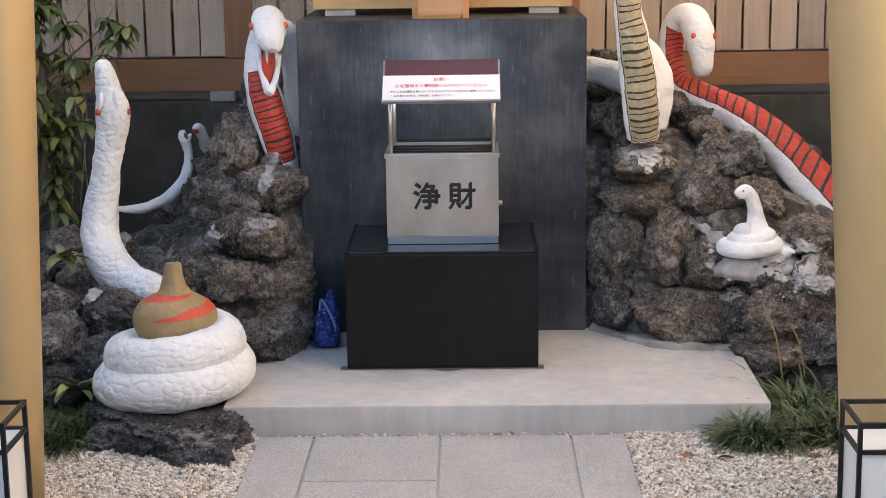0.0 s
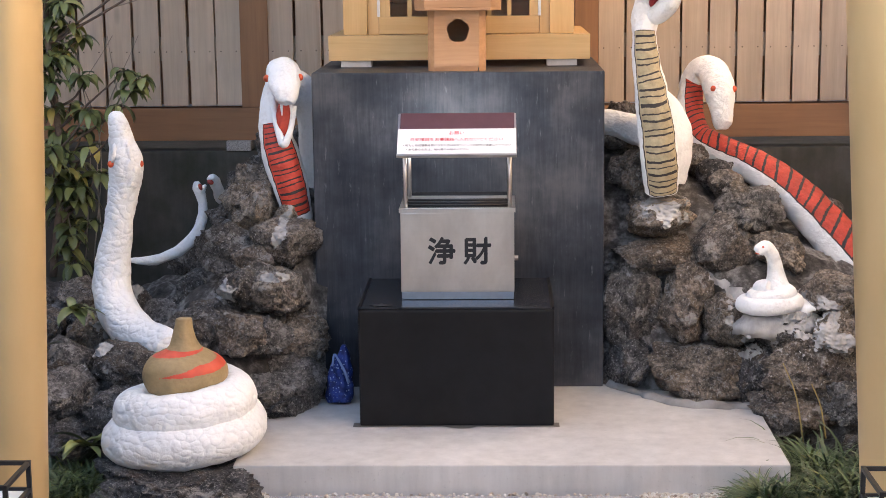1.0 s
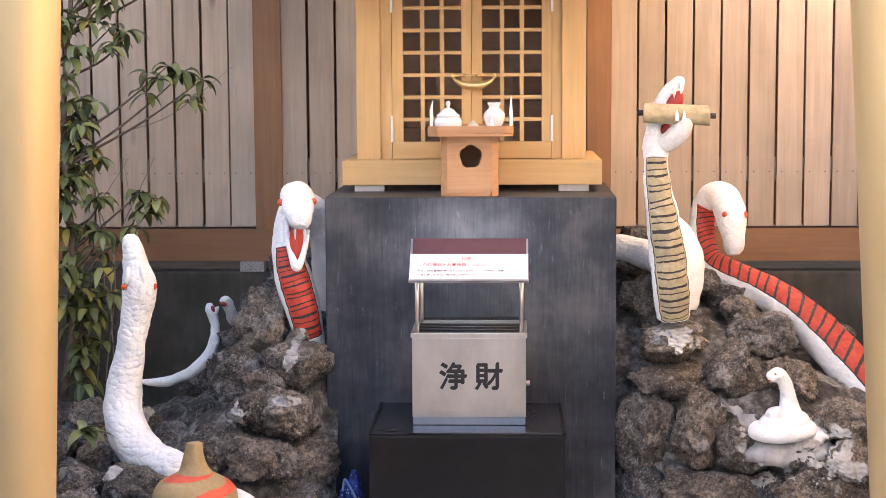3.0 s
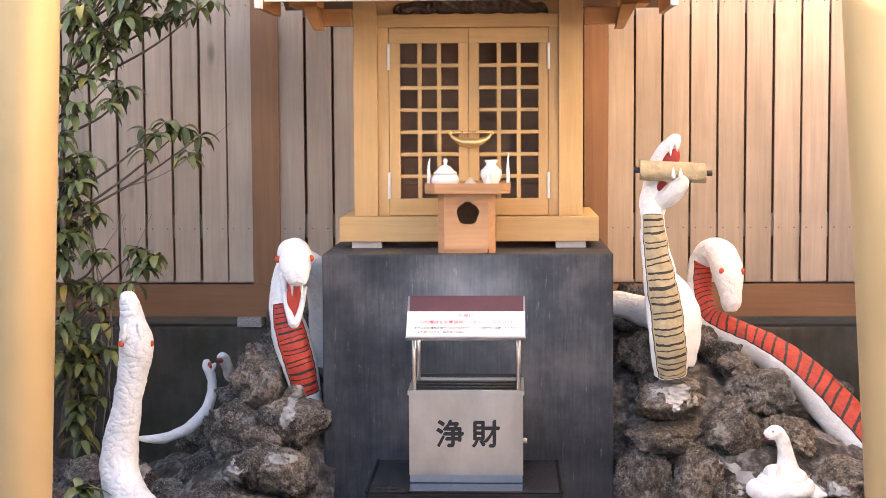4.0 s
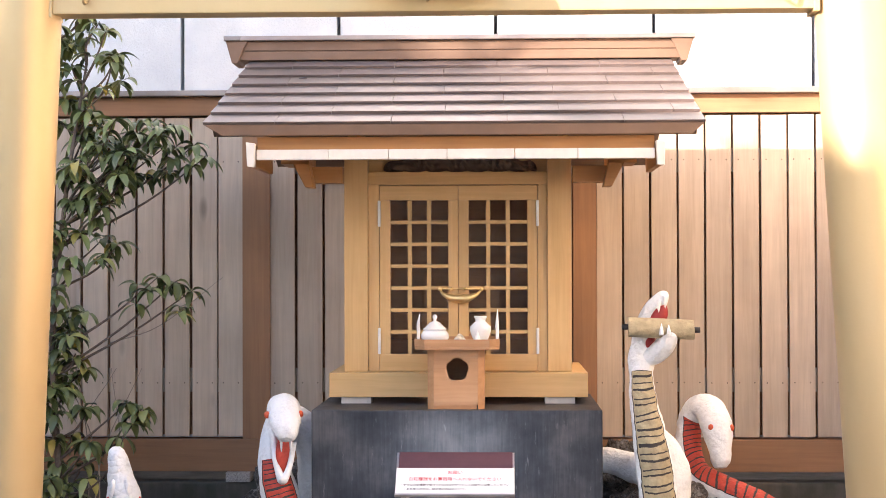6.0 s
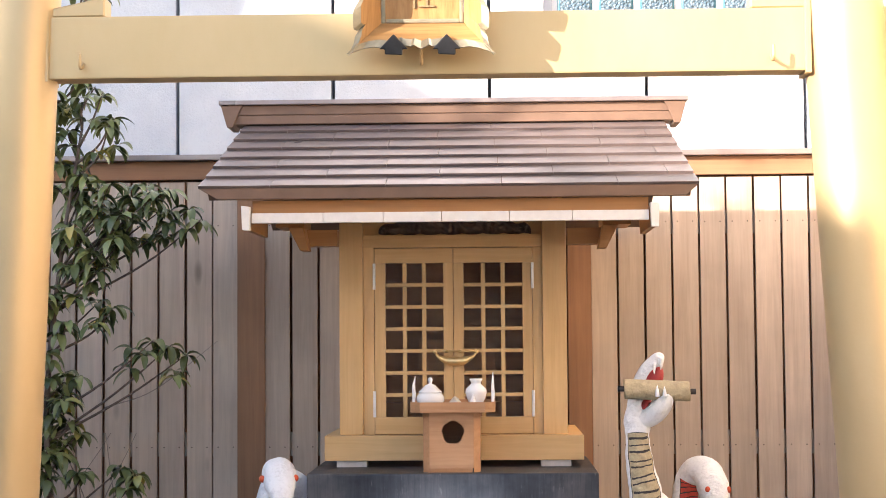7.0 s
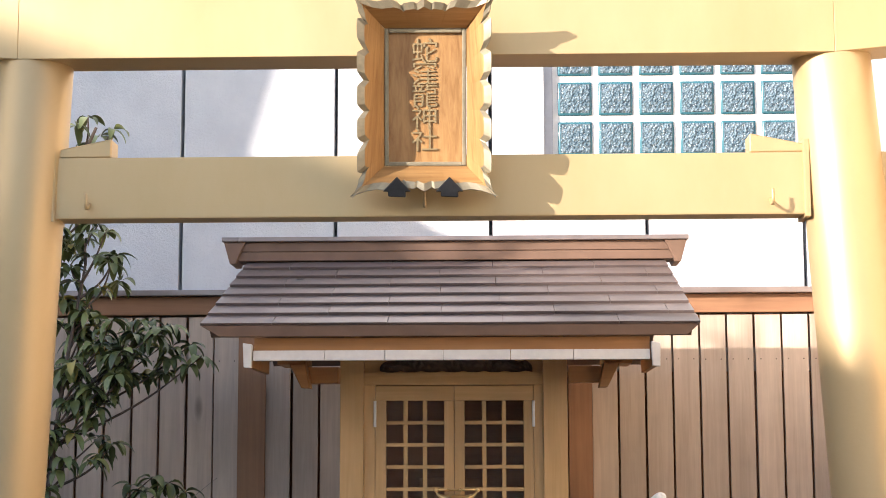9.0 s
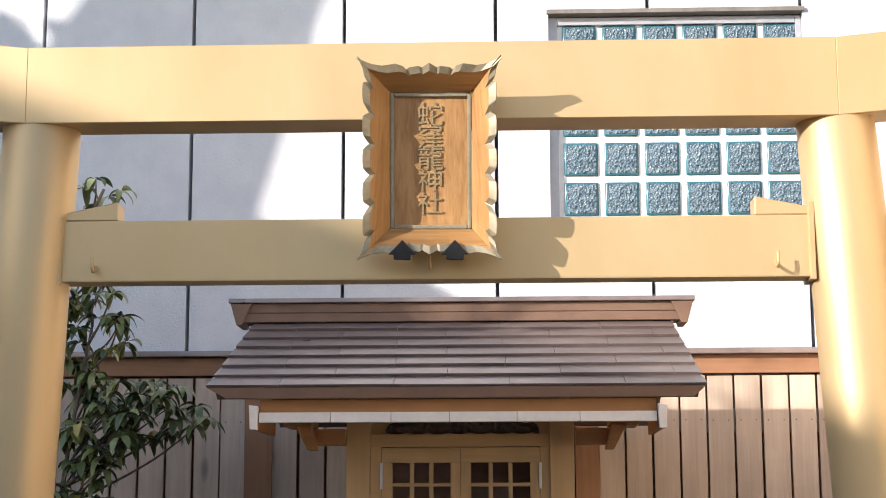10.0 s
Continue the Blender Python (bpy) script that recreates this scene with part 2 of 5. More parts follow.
def under(ob, parent, basis=None):
    ob.parent = parent
    ob.matrix_parent_inverse = WHERE[parent].inverted()
    WHERE[ob] = basis or Matrix.Identity(4)
    ob.matrix_basis = WHERE[ob]
    return ob


def part(name, bm, mat, parent, label="", smooth=False):
    """One mesh object, drawn in world places, under a thing or a part."""
    ob = under(new(name, finish(bm, name, mat, smooth)), parent)
    return tagged(ob, label)


def piece(name, me, parent, m):
    """A piece that shares its mesh with others, at the pose m."""
    return under(new(name, me), parent, m)


def whole(name, bm, mat, label, category, group="", kind="", smooth=False):
    ob = new(name, finish(bm, name, mat, smooth))
    WHERE[ob] = Matrix.Identity(4)
    return tagged(ob, label, category, group, kind)


def box(x0, x1, y0, y1, z0, z1, bevel=0.0, bm=None, turn=None):
    one = bmesh.new()
    bmesh.ops.create_cube(one, size=1.0)
    for v in one.verts:
        v.co = Vector(((x0 + x1) / 2 + v.co.x * (x1 - x0), (y0 + y1) / 2 + v.co.y * (y1 - y0), (z0 + z1) / 2 + v.co.z * (z1 - z0)))
    if bevel:
        bmesh.ops.bevel(one, geom=one.edges[:], offset=bevel, segments=2, profile=0.7, affect="EDGES")
    if turn:
        one.transform(turn)
    return one if bm is None else join(bm, one)


def join(bm, other):
    me = bpy.data.meshes.new("tmp")
    other.to_mesh(me)
    other.free()
    bm.from_mesh(me)
    bpy.data.meshes.remove(me)
    return bm


def prism(outline, y0, y1, bevel=0.0):
    """An outline of (x, z) corners, pushed from y0 to y1."""
    bm = bmesh.new()
    a = [bm.verts.new((x, y0, z)) for x, z in outline]
    b = [bm.verts.new((x, y1, z)) for x, z in outline]
    bm.faces.new(a)
    bm.faces.new(b[::-1])
    for i in range(len(a)):
        j = (i + 1) % len(a)
        bm.faces.new((a[j], a[i], b[i], b[j]))
    bmesh.ops.recalc_face_normals(bm, faces=bm.faces)
    if bevel:
        bmesh.ops.bevel(bm, geom=bm.edges[:], offset=bevel, segments=1, affect="EDGES")
    return bm


def lathe(profile, at, n=32, cap=True):
    """A profile of (radius, height), turned about the upright axis through at."""
    bm = bmesh.new()
    rings = []
    for r, z in profile:
        rings.append([bm.verts.new((at[0] + r * math.cos(2 * math.pi * k / n), at[1] + r * math.sin(2 * math.pi * k / n), at[2] + z)) for k in range(n)])
    for a, b in zip(rings, rings[1:]):
        for k in range(n):
            bm.faces.new((a[k], a[(k + 1) % n], b[(k + 1) % n], b[k]))
    if cap:
        bm.faces.new(rings[0][::-1])
        bm.faces.new(rings[-1])
    return bm


def glide(rows, n):
    """n rows along a smooth curve through the rows given."""
    p = [np.array(r, float) for r in rows]
    p = [2 * p[0] - p[1]] + p + [2 * p[-1] - p[-2]]
    out = []
    for k in range(n):
        u = k / (n - 1) * (len(rows) - 1)
        i = min(int(u), len(rows) - 2)
        t = u - i
        a, b, c, d = p[i:i + 4]
        out.append(0.5 * (2 * b + (c - a) * t + (2 * a - 5 * b + 4 * c - d) * t * t + (3 * b - a - 3 * c + d) * t ** 3))
    return out


def tube(rows, n=40, seg=16, bm=None, up=(0, -1, 0), squash=1.0, mats=None, ends=True):
    """A round body along rows of (x, y, z, radius). mats(u, cos, sin) names the material at a place round it."""
    own = bm or bmesh.new()
    g = glide(rows, n)
    rings, info = [], []
    for k, r in enumerate(g):
        way = Vector(g[min(k + 1, n - 1)][:3] - g[max(k - 1, 0)][:3]).normalized()
        f = Vector(up) - way * way.dot(Vector(up))
        f.normalize()
        s = way.cross(f)
        rings.append([own.verts.new(Vector(r[:3]) + (f * math.cos(2 * math.pi * j / seg) * squash + s * math.sin(2 * math.pi * j / seg)) * max(r[3], 0.0005)) for j in range(seg)])
    for k, (a, b) in enumerate(zip(rings, rings[1:])):
        for j in range(seg):
            fc = own.faces.new((a[j], a[(j + 1) % seg], b[(j + 1) % seg], b[j]))
            fc.smooth = True
            if mats:
                w = 2 * math.pi * (j + 0.5) / seg
                fc.material_index = mats(k / (n - 1), math.cos(w), math.sin(w))
    if ends:
        own.faces.new(rings[0][::-1])
        own.faces.new(rings[-1])
    return own


def ball(at, size, turn=(0, 0, 0), bm=None, fine=3, mat=0, rough=0.0):
    one = bmesh.new()
    bmesh.ops.create_icosphere(one, subdivisions=fine, radius=1.0)
    for f in one.faces:
        f.material_index, f.smooth = mat, True
    one.transform(pose(*at, *turn) @ Matrix.Diagonal((*size, 1)))
    if rough:
        for v in one.verts:
            v.co += Vector(noise.noise_vector(v.co * 14)) * rough
    return one if bm is None else join(bm, one)


def lettering(text, size, mat, m, depth=0.0005, stretch=1.0):
    """Words as a thin mesh: their middle at the pose m, upright in its plane x, z."""
    c = bpy.data.curves.new("words", "FONT")
    c.body, c.size, c.extrude, c.align_x, c.align_y = text, size, depth, "CENTER", "CENTER"
    ob = new("words", c)
    me = bpy.data.meshes.new_from_object(ob.evaluated_get(bpy.context.evaluated_depsgraph_get()))
    bpy.data.objects.remove(ob)
    bpy.data.curves.remove(c)
    me.transform(m @ pose(0, 0, 0, 90) @ Matrix.Diagonal((stretch, 1, 1, 1)))
    bm = bmesh.new()
    bm.from_mesh(me)
    bpy.data.meshes.remove(me)
    return bm


# ---- the ground and what closes the place ----
def mound(x, y):
    """Height of the rockery's soil."""
    if x < 0:
        tops, feet = ((0.5, 0.98), (0.7, 0.85), (0.85, 0.62), (1.0, 0.47), (1.2, 0.40), (2.2, 0.38)), ((0.5, -0.22), (0.6, -0.42), (0.75, -0.62), (1.0, -0.85), (1.3, -0.8), (2.2, -0.7))
    else:
        tops, feet = ((0.5, 1.0), (0.75, 0.9), (1.0, 0.78), (1.3, 0.62), (1.6, 0.5), (2.2, 0.45)), ((0.5, 0.0), (0.8, -0.15), (1.0, -0.3), (1.25, -0.52), (2.2, -0.6))
    top = float(np.interp(abs(x), *zip(*tops)))
    foot = float(np.interp(abs(x), *zip(*feet)))
    s = min(max((y - foot) / (0.75 - foot), 0), 1)
    return top * (1 - (1 - s) ** (3.2 if x < 0 else 4.2)) * (1 if y < 0.75 else max(0.35, 1 - (y - 0.75) * 0.9))


bm = bmesh.new()
bmesh.ops.create_grid(bm, x_segments=8, y_segments=8, size=400)
whole("ground", bm, SOIL, "dark damp soil under the gravel", "ground", kind="structure")

floor_thing = thing("concrete_slab", (0.19, -0.3, 0.0), "pale concrete step slab under the plinth", "slab", kind="structure")
part("slab", box(-0.66, 0.998, -0.905, 1.2, -0.05, 0.1, 0.006), SLAB, floor_thing)

for side, lo, hi in (("left", -2.6, -0.46), ("right", 0.46, 2.6)):
    bm = bmesh.new()
    nx, ny = 110, 110
    grid = []
    for i in range(nx):
        row = []
        for j in range(ny):
            x, y = lo + (hi - lo) * i / (nx - 1), -0.95 + 2.4 * j / (ny - 1)
            z = mound(x, y)
            z += 0.05 * noise.fractal(Vector((x * 6, y * 6, 3.0)), 0.8, 2.0, 5) * min(1, z * 6) - 0.075
            row.append(bm.verts.new((x, y, z)))
        grid.append(row)
    for i in range(nx - 1):
        for j in range(ny - 1):
            bm.faces.new((grid[i][j], grid[i + 1][j], grid[i + 1][j + 1], grid[i][j + 1])).smooth = True
    whole("rockery_soil", bm, MORTAR, "grey mortar and soil bank between the rocks", "bank", kind="structure")

# the old retaining wall below the fence
whole("wall_north", box(-6, 6, 1.42, 2.0, -0.05, 0.775, 0.01), OLDWALL, "old stained mossy concrete retaining wall", "wall", kind="structure")
granite_block = thing("granite_spacer", (-0.98, 1.45, 0.775), "small speckled granite block under the fence rail", "stone block")
part("block", box(-1.035, -0.93, 1.41, 1.53, 0.776, 0.818, 0.003), GRANITE, granite_block)

# added walls, out of sight, shaped only to block the sun and shade the yard
BLOCKER_WALL = concrete_mat("blocker_render", (0.42, 0.40, 0.37), (0.55, 0.53, 0.5))
sloped_outline = [(-24.0, -0.1), (5.0, -0.1), (5.0, 0.104), (-24.0, 11.704)]
house = thing("unseen_shade_blocker", (-5, -9, 0), "unseen added wall with a sloping top that shades the yard", "house", kind="structure")
part("wall", prism(sloped_outline, -8.4, -8.0), BLOCKER_WALL, house)
# added sun blocker, its outline cut to throw a tree-like shadow on the panels
ragged_blocker = thing("unseen_shade_blocker", (-9, 0, 0), "unseen added wall with a ragged edge that shades the building", "house", kind="structure")
part("wall", prism([(-14, -0.1), (-4.45, -0.1), (-4.45, 4.3), (-4.95, 4.62), (-5.25, 4.79), (-5.94, 5.02), (-5.59, 6.22), (-5.04, 7.97), (-6.2, 7.97), (-6.37, 6.49), (-6.53, 6.13), (-6.65, 6.08), (-6.73, 5.97), (-6.85, 5.99), (-6.79, 5.87), (-6.87, 5.75), (-6.97, 5.79), (-7.05, 5.91), (-7.17, 6.07), (-7.45, 5.97), (-14, 5.97)], -1.40, -1.24), BLOCKER_WALL, ragged_blocker)

# added out of view as a reflector: bounces warm sun onto the right fence
whole("wall_east", box(1.88, 2.08, -4.5, 1.40, -0.05, 4.2), plain("ochre_bounce_wall", (0.86, 0.71, 0.53), 0.85, 0, 0.1, 12), "unseen added ochre wall that bounces sun onto the fence", "wall", kind="structure")
whole("wall_west", box(-2.95, -2.75, -4.5, 2.2, -0.05, 2.5), plain("grey_rendered_wall", (0.30, 0.29, 0.27), 0.85, 0, 0.1, 12), "grey rendered boundary wall", "wall", kind="structure")

# added out of view: trims the low sky and gives the panes a brown reflection
whole("wall_south", box(-2.3, 6, -9.2, -8.9, -0.05, 2.5), plain("brown_unseen_wall", (0.26, 0.16, 0.12), 0.85, 0, 0.1, 12), "unseen added brown wall that limits sky light and tints reflections", "wall", kind="structure")

# ---- the building behind ----
def wall_panel_mat():
    m = Mat("white_textured_panel", 0.75)
    a, b = m.noise(70, None, 6, 0.7), m.noise(4, None, 6)
    m.colour(m.ramp(b, (0.38, (0.64, 0.655, 0.68)), (0.62, (0.72, 0.73, 0.745))))
    return m.bump(a, 0.006, 0.8).m


PANEL, JOINT = wall_panel_mat(), plain("grey_sealant", (0.16, 0.16, 0.16), 0.8, 0, 0.4, 60)
building = thing("apartment_building", (0.2, 2.4, 0), "white textured panel building with a glass block window", "building", kind="structure")
part("core_wall", box(-9, 9, 2.33, 6, -0.05, 9.0), JOINT, building)
JX = [-1.382 + 0.757 * k for k in range(-8, 11)]
WX0, WX1, WZ0, WZ1 = 0.395, 1.654, 2.99, 4.235
for a, b in zip(JX, JX[1:]):
    a, b = a + 0.009, b - 0.009
    if b < WX0 or a > WX1:
        part("panel", box(a, b, 2.23, 2.328, 0, 9, 0.004), PANEL, building)
        continue
    for z0, z1 in ((0, WZ0), (WZ1, 9)):
        part("panel", box(a, b, 2.23, 2.328, z0, z1, 0.004), PANEL, building)
    if a < WX0:
        part("panel", box(a, WX0, 2.23, 2.328, WZ0 + 0.001, WZ1 - 0.001, 0.002), PANEL, building)
    if b > WX1:
        part("panel", box(WX1, b, 2.23, 2.328, WZ0 + 0.001, WZ1 - 0.001, 0.002), PANEL, building)

ALU, GROUT = plain("grey_aluminium_frame", (0.42, 0.43, 0.46), 0.5, 0.3, 0.1, 20), plain("white_grout", (0.78, 0.80, 0.80), 0.7, 0, 0.05, 60)


def block_mat():
    m = Mat("cast_glass_block", 0.10)
    v = m.cells(85, None)
    n = m.noise(55, None, 5, 0.7)
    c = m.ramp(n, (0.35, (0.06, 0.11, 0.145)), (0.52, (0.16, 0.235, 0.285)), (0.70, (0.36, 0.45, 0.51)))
    # white glints of the glass, painted into the base colour as dots
    painted_glint = m.maths("MULTIPLY", m.ramp(v, (0.16, 1.0), (0.30, 0.0)), m.ramp(m.noise(38, None, 3), (0.50, 0.0), (0.58, 1.0)))
    m.colour(m.mix(painted_glint, c, (0.86, 0.90, 0.92)))
    return m.bump(v, 0.02, 0.8).bump(n, 0.006, 0.6).m


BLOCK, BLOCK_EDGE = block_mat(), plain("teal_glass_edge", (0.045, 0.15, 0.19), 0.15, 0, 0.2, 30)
LIP = concrete_mat("stained_cement_lip", (0.13, 0.115, 0.10), (0.26, 0.24, 0.215))
window = thing("window_1", ((WX0 + WX1) / 2, 2.26, WZ0), "large glass block window in a grey metal frame", "window", kind="structure")
part("window_sill", box(WX0 - 0.008, WX1 + 0.008, 2.212, 2.29, WZ1 - 0.006, WZ1 + 0.016, 0.003), LIP, window, "stained cement lip over the window")
part("window_frame", box(WX0 + 0.001, WX0 + 0.045, 2.268, 2.325, WZ0, WZ1 - 0.013, 0.003), ALU, window)
part("window_frame", box(WX1 - 0.03, WX1 - 0.001, 2.268, 2.325, WZ0, WZ1 - 0.013, 0.003), ALU, window)
part("window_frame", box(WX0 + 0.046, WX1 - 0.031, 2.268, 2.325, WZ1 - 0.05, WZ1 - 0.013, 0.003), ALU, window)
part("grout", box(WX0 + 0.046, WX1 - 0.031, 2.292, 2.327, WZ0, WZ1 - 0.051), GROUT, window)
bm = box(-0.084, 0.084, -0.004, 0.03, -0.084, 0.084, 0.010)
rim_me = finish(bm, "glass_block", BLOCK_EDGE, True)
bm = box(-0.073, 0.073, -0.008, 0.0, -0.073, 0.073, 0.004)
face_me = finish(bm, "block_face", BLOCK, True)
for i in range(6):
    for j in range(6):
        m = pose(0.55 + 0.2 * i, 2.286, 3.1 + 0.2 * j, 0, 0, 0)
        blk = piece("glass_block", rim_me, window, m)
        fc = new("block_face", face_me)
        fc.parent = blk

# ---- the fence ----
fence = thing("wooden_fence", (0, 1.47, 0.8), "vertical board fence of weathered cedar with stained rails", "fence", kind="structure")
FY = 1.458
part("bottom_rail", box(-4, 4, FY - 0.015, FY + 0.09, 0.818, 0.958, 0.004), CEDAR_X, fence, "red-brown stained rail")
part("back_rail", box(-4, 4, FY + 0.026, FY + 0.07, 1.16, 1.262, 0.003), BOARD, fence)
part("back_rail", box(-4, 4, FY + 0.026, FY + 0.07, 2.11, 2.212, 0.003), BOARD, fence)
part("backing", box(-4, 4, FY + 0.0715, FY + 0.085, 0.97, 2.36), DARKGAP, fence, "dark backing boards")
part("top_rail", box(-4, 4, FY - 0.012, FY + 0.1, 2.362, 2.442, 0.004), CEDAR_X, fence, "red-brown stained rail")
part("cap", box(-4, 4, FY - 0.05, FY + 0.13, 2.443, 2.468, 0.004), COPPER, fence, "brown metal coping")
for x0, x1 in ((-0.967, -0.847), (0.463, 0.565)):
    part("fence_post", box(x0, x1, FY - 0.014, FY + 0.09, 0.959, 2.361, 0.003), CEDAR, fence, "red-brown stained post")
board_me = finish(box(-0.0540, 0.0540, 0, 0.022, 0.968, 2.352, 0.0025), "board", BOARD)
nail_me = finish(lathe([(0.0028, -0.001), (0.0026, 0.001)], (0, 0, 0), 8), "nail", IRON)
centres = [-1.135 - 0.1197 * k for k in range(0, 22)] + [-1.02] + [-0.795, -0.675, -0.555, -0.435, -0.315, 0.30, 0.405] + [0.62 + 0.1178 * k for k in range(0, 24)]
for k, x in enumerate(centres):
    if abs(x) > 3.9:
        continue
    b = piece("board", board_me, fence, pose(x + random.uniform(-0.001, 0.001), FY + random.uniform(0, 0.002), random.uniform(-0.001, 0.002)))
    if abs(x) < 1.75:
        for dx in (-0.033, 0.033):
            for z in (1.20, 2.16):
                nl = new("nail", nail_me)
                nl.parent = b
                nl.matrix_basis = pose(dx, -0.0005, z, 90)

# ---- the gilded gate ----
gate = thing("torii_gate", (0, -1.607, 0), "gold-painted metal torii gate with a name plaque", "torii gate")
GY = -1.607
for sx, top, foot in ((-1, -1.018, -1.143), (1, 0.996, 1.174)):
    bm = lathe([(0.112, 0.0), (0.111, 0.3), (0.107, 1.2), (0.1015, 2.2), (0.0975, 2.722), (0.09, 2.735)], (0, 0, 0), 64)
    for v in bm.verts:
        v.co.x += foot + (top - foot) * v.co.z / 2.73
        v.co.y += GY
    for f in bm.faces:
        f.smooth = len(f.verts) == 4
    part("column", bm, GOLD, gate)
part("lower_beam", box(-0.952, 0.928, GY - 0.04, GY + 0.04, 2.314, 2.469, 0.004), GOLD, gate)
for x0, x1 in ((-1.38, -1.10), (1.08, 1.36)):
    part("beam_end", box(x0, x1, GY - 0.04, GY + 0.04, 2.314, 2.469, 0.004), GOLD, gate)
for x0, x1 in ((-0.954, -0.944), (0.912, 0.926)):
    part("flange", box(x0, x1, GY - 0.052, GY + 0.052, 2.306, 2.50, 0.002), GOLD, gate)
part("wedge", prism([(-0.95, 2.470), (-0.808, 2.470), (-0.808, 2.518), (-0.95, 2.489)], GY - 0.036, GY + 0.036, 0.003), GOLD, gate)
part("wedge", prism([(0.925, 2.470), (0.783, 2.470), (0.783, 2.518), (0.925, 2.489)], GY - 0.036, GY + 0.036, 0.003), GOLD, gate)
part("upper_beam", prism([(-1.0345, 2.709), (0.9875, 2.707), (0.9875, 2.906), (-1.0345, 2.905)], GY - 0.099, GY + 0.033, 0.0012), GOLD, gate)
part("beam_tip", prism([(-1.035, 2.709), (-1.035, 2.9045), (-1.55, 2.955), (-1.62, 2.76)], GY - 0.0985, GY + 0.0325, 0.0012), GOLD, gate)
part("beam_tip", prism([(0.988, 2.707), (1.57, 2.76), (1.50, 2.958), (0.988, 2.9055)], GY - 0.0985, GY + 0.0325, 0.0012), GOLD, gate)
for x in (-0.859, -0.022, 0.830):
    bm = tube([(x, GY - 0.038, 2.352, 0.004), (x, GY - 0.055, 2.340, 0.004), (x, GY - 0.07, 2.336, 0.004), (x, GY - 0.078, 2.345, 0.004), (x, GY - 0.078, 2.372, 0.0035)], 18, 10)
    part("hook", bm, GOLD, gate, "small gold hook")

# the name plaque, leaning forward
PW, PH = 0.338, 0.478
lean = pose(-0.017, GY - 0.118, 2.598, 9.0, 0.35, 0)
plaque = thing("name_plaque", (-0.02, GY - 0.06, 2.364), "carved zelkova shrine name plaque with a wavy gilt frame", "plaque")
BRONZE = plain("dull_gilt_edge", (0.30, 0.262, 0.178), 0.55, 0.45, 0.18, 60)


def on_plaque(bm):
    bm.transform(lean)
    return bm


part("panel", on_plaque(box(-0.1, 0.1, 0.012, 0.03, -0.168, 0.168, 0.002)), KEYAKI, plaque)
for x0, x1, z0, z1 in ((-0.1, -0.09, -0.168, 0.168), (0.09, 0.1, -0.168, 0.168), (-0.0895, 0.0895, 0.158, 0.168), (-0.0895, 0.0895, -0.168, -0.158)):
    part("moulding", on_plaque(box(x0, x1, 0.002, 0.0118, z0, z1, 0.003)), BRONZE, plaque, "narrow gilt moulding")


def wavy(u, horizontal):
    """The cusped line of the frame's rim, for u from -1 to 1: lobes parted by notches, corners drawn out."""
    u = abs(u)
    if horizontal:
        return float(np.interp(u, (0, 0.03, 0.12, 0.16, 0.32, 0.37, 0.41, 0.50, 0.72, 0.86, 1.0), (-0.004, -0.006, -0.014, -0.010, -0.013, -0.018, -0.010, -0.005, -0.009, -0.005, 0.008)))
    k = u * 2.9 + 0.5
    f = k - math.floor(k)
    lobe = min(1.0, min(f, 1 - f) * 4.5) ** 0.8
    return (-0.019 + 0.013 * lobe + 0.003 * math.sin(f * math.pi)) if u < 0.83 else float(np.interp(u, (0.83, 0.87, 0.93, 1.0), (-0.018, -0.007, -0.004, 0.008)))


def frame_side(along, across, horizontal, flip):
    """One flared side of the plaque's frame: a mitred board with a scalloped rim."""
    inner, rim = [], []
    n = 160
    for k in range(n + 1):
        u = -1 + 2 * k / n
        grow = 1 + wavy(u, horizontal) / (across[1] - across[0])
        inner.append((u * along[0], across[0], 0.004))
        rim.append((u * (along[0] + (along[1] - along[0]) * grow), across[0] + (across[1] - across[0]) * grow, 0.004 - 0.085 * grow))
    b = bmesh.new()
    rows = []
    for (ia, ic, iy), (ra, rc, ry) in zip(inner, rim):
        pts = [(ia, ic, iy), (ia + (ra - ia) * 0.70, ic + (rc - ic) * 0.70, ry + 0.008), (ra, rc, ry), (ra, rc + 0.001, ry + 0.02), (ia, ic, iy + 0.02)]
        rows.append([b.verts.new(((a, y, c * flip) if horizontal else (c * flip, y, a))) for a, c, y in pts])
    for p, q in zip(rows, rows[1:]):
        for j in range(5):
            f = b.faces.new((p[j], p[(j + 1) % 5], q[(j + 1) % 5], q[j]))
            f.material_index = 0 if j in (0, 4) else 1
    b.faces.new(rows[0])
    b.faces.new(rows[-1][::-1])
    bmesh.ops.recalc_face_normals(b, faces=b.faces)
    return b


for flip in (1, -1):
    part("frame_side", on_plaque(frame_side((0.1, PW / 2), (0.169, PH / 2 - 0.004), True, flip)), [KEYAKI_X, BRONZE], plaque)
    part("frame_side", on_plaque(frame_side((0.168, PH / 2), (0.101, PW / 2 - 0.004), False, flip)), [KEYAKI, BRONZE], plaque)
LETTER = plain("matt_gilt_letter", (0.36, 0.27, 0.14), 0.42, 0.45, 0.12, 60)
for k, ch in enumerate("蛇窪龍神社"):
    part("letter", lettering(ch, 0.064, BRASS, lean @ pose(-0.002, 0.0105, 0.110 - 0.0545 * k), 0.0025, 1.06), LETTER, plaque, "raised gilt letter")
for x in (-0.066, 0.061):
    part("bracket", on_plaque(prism([(x - 0.021, -0.244), (x + 0.021, -0.246), (x + 0.021, -0.232), (x + 0.034, -0.232), (x, -0.196), (x - 0.034, -0.232), (x - 0.021, -0.232)], -0.078, -0.060, 0.002)), IRON, plaque, "black iron bracket")

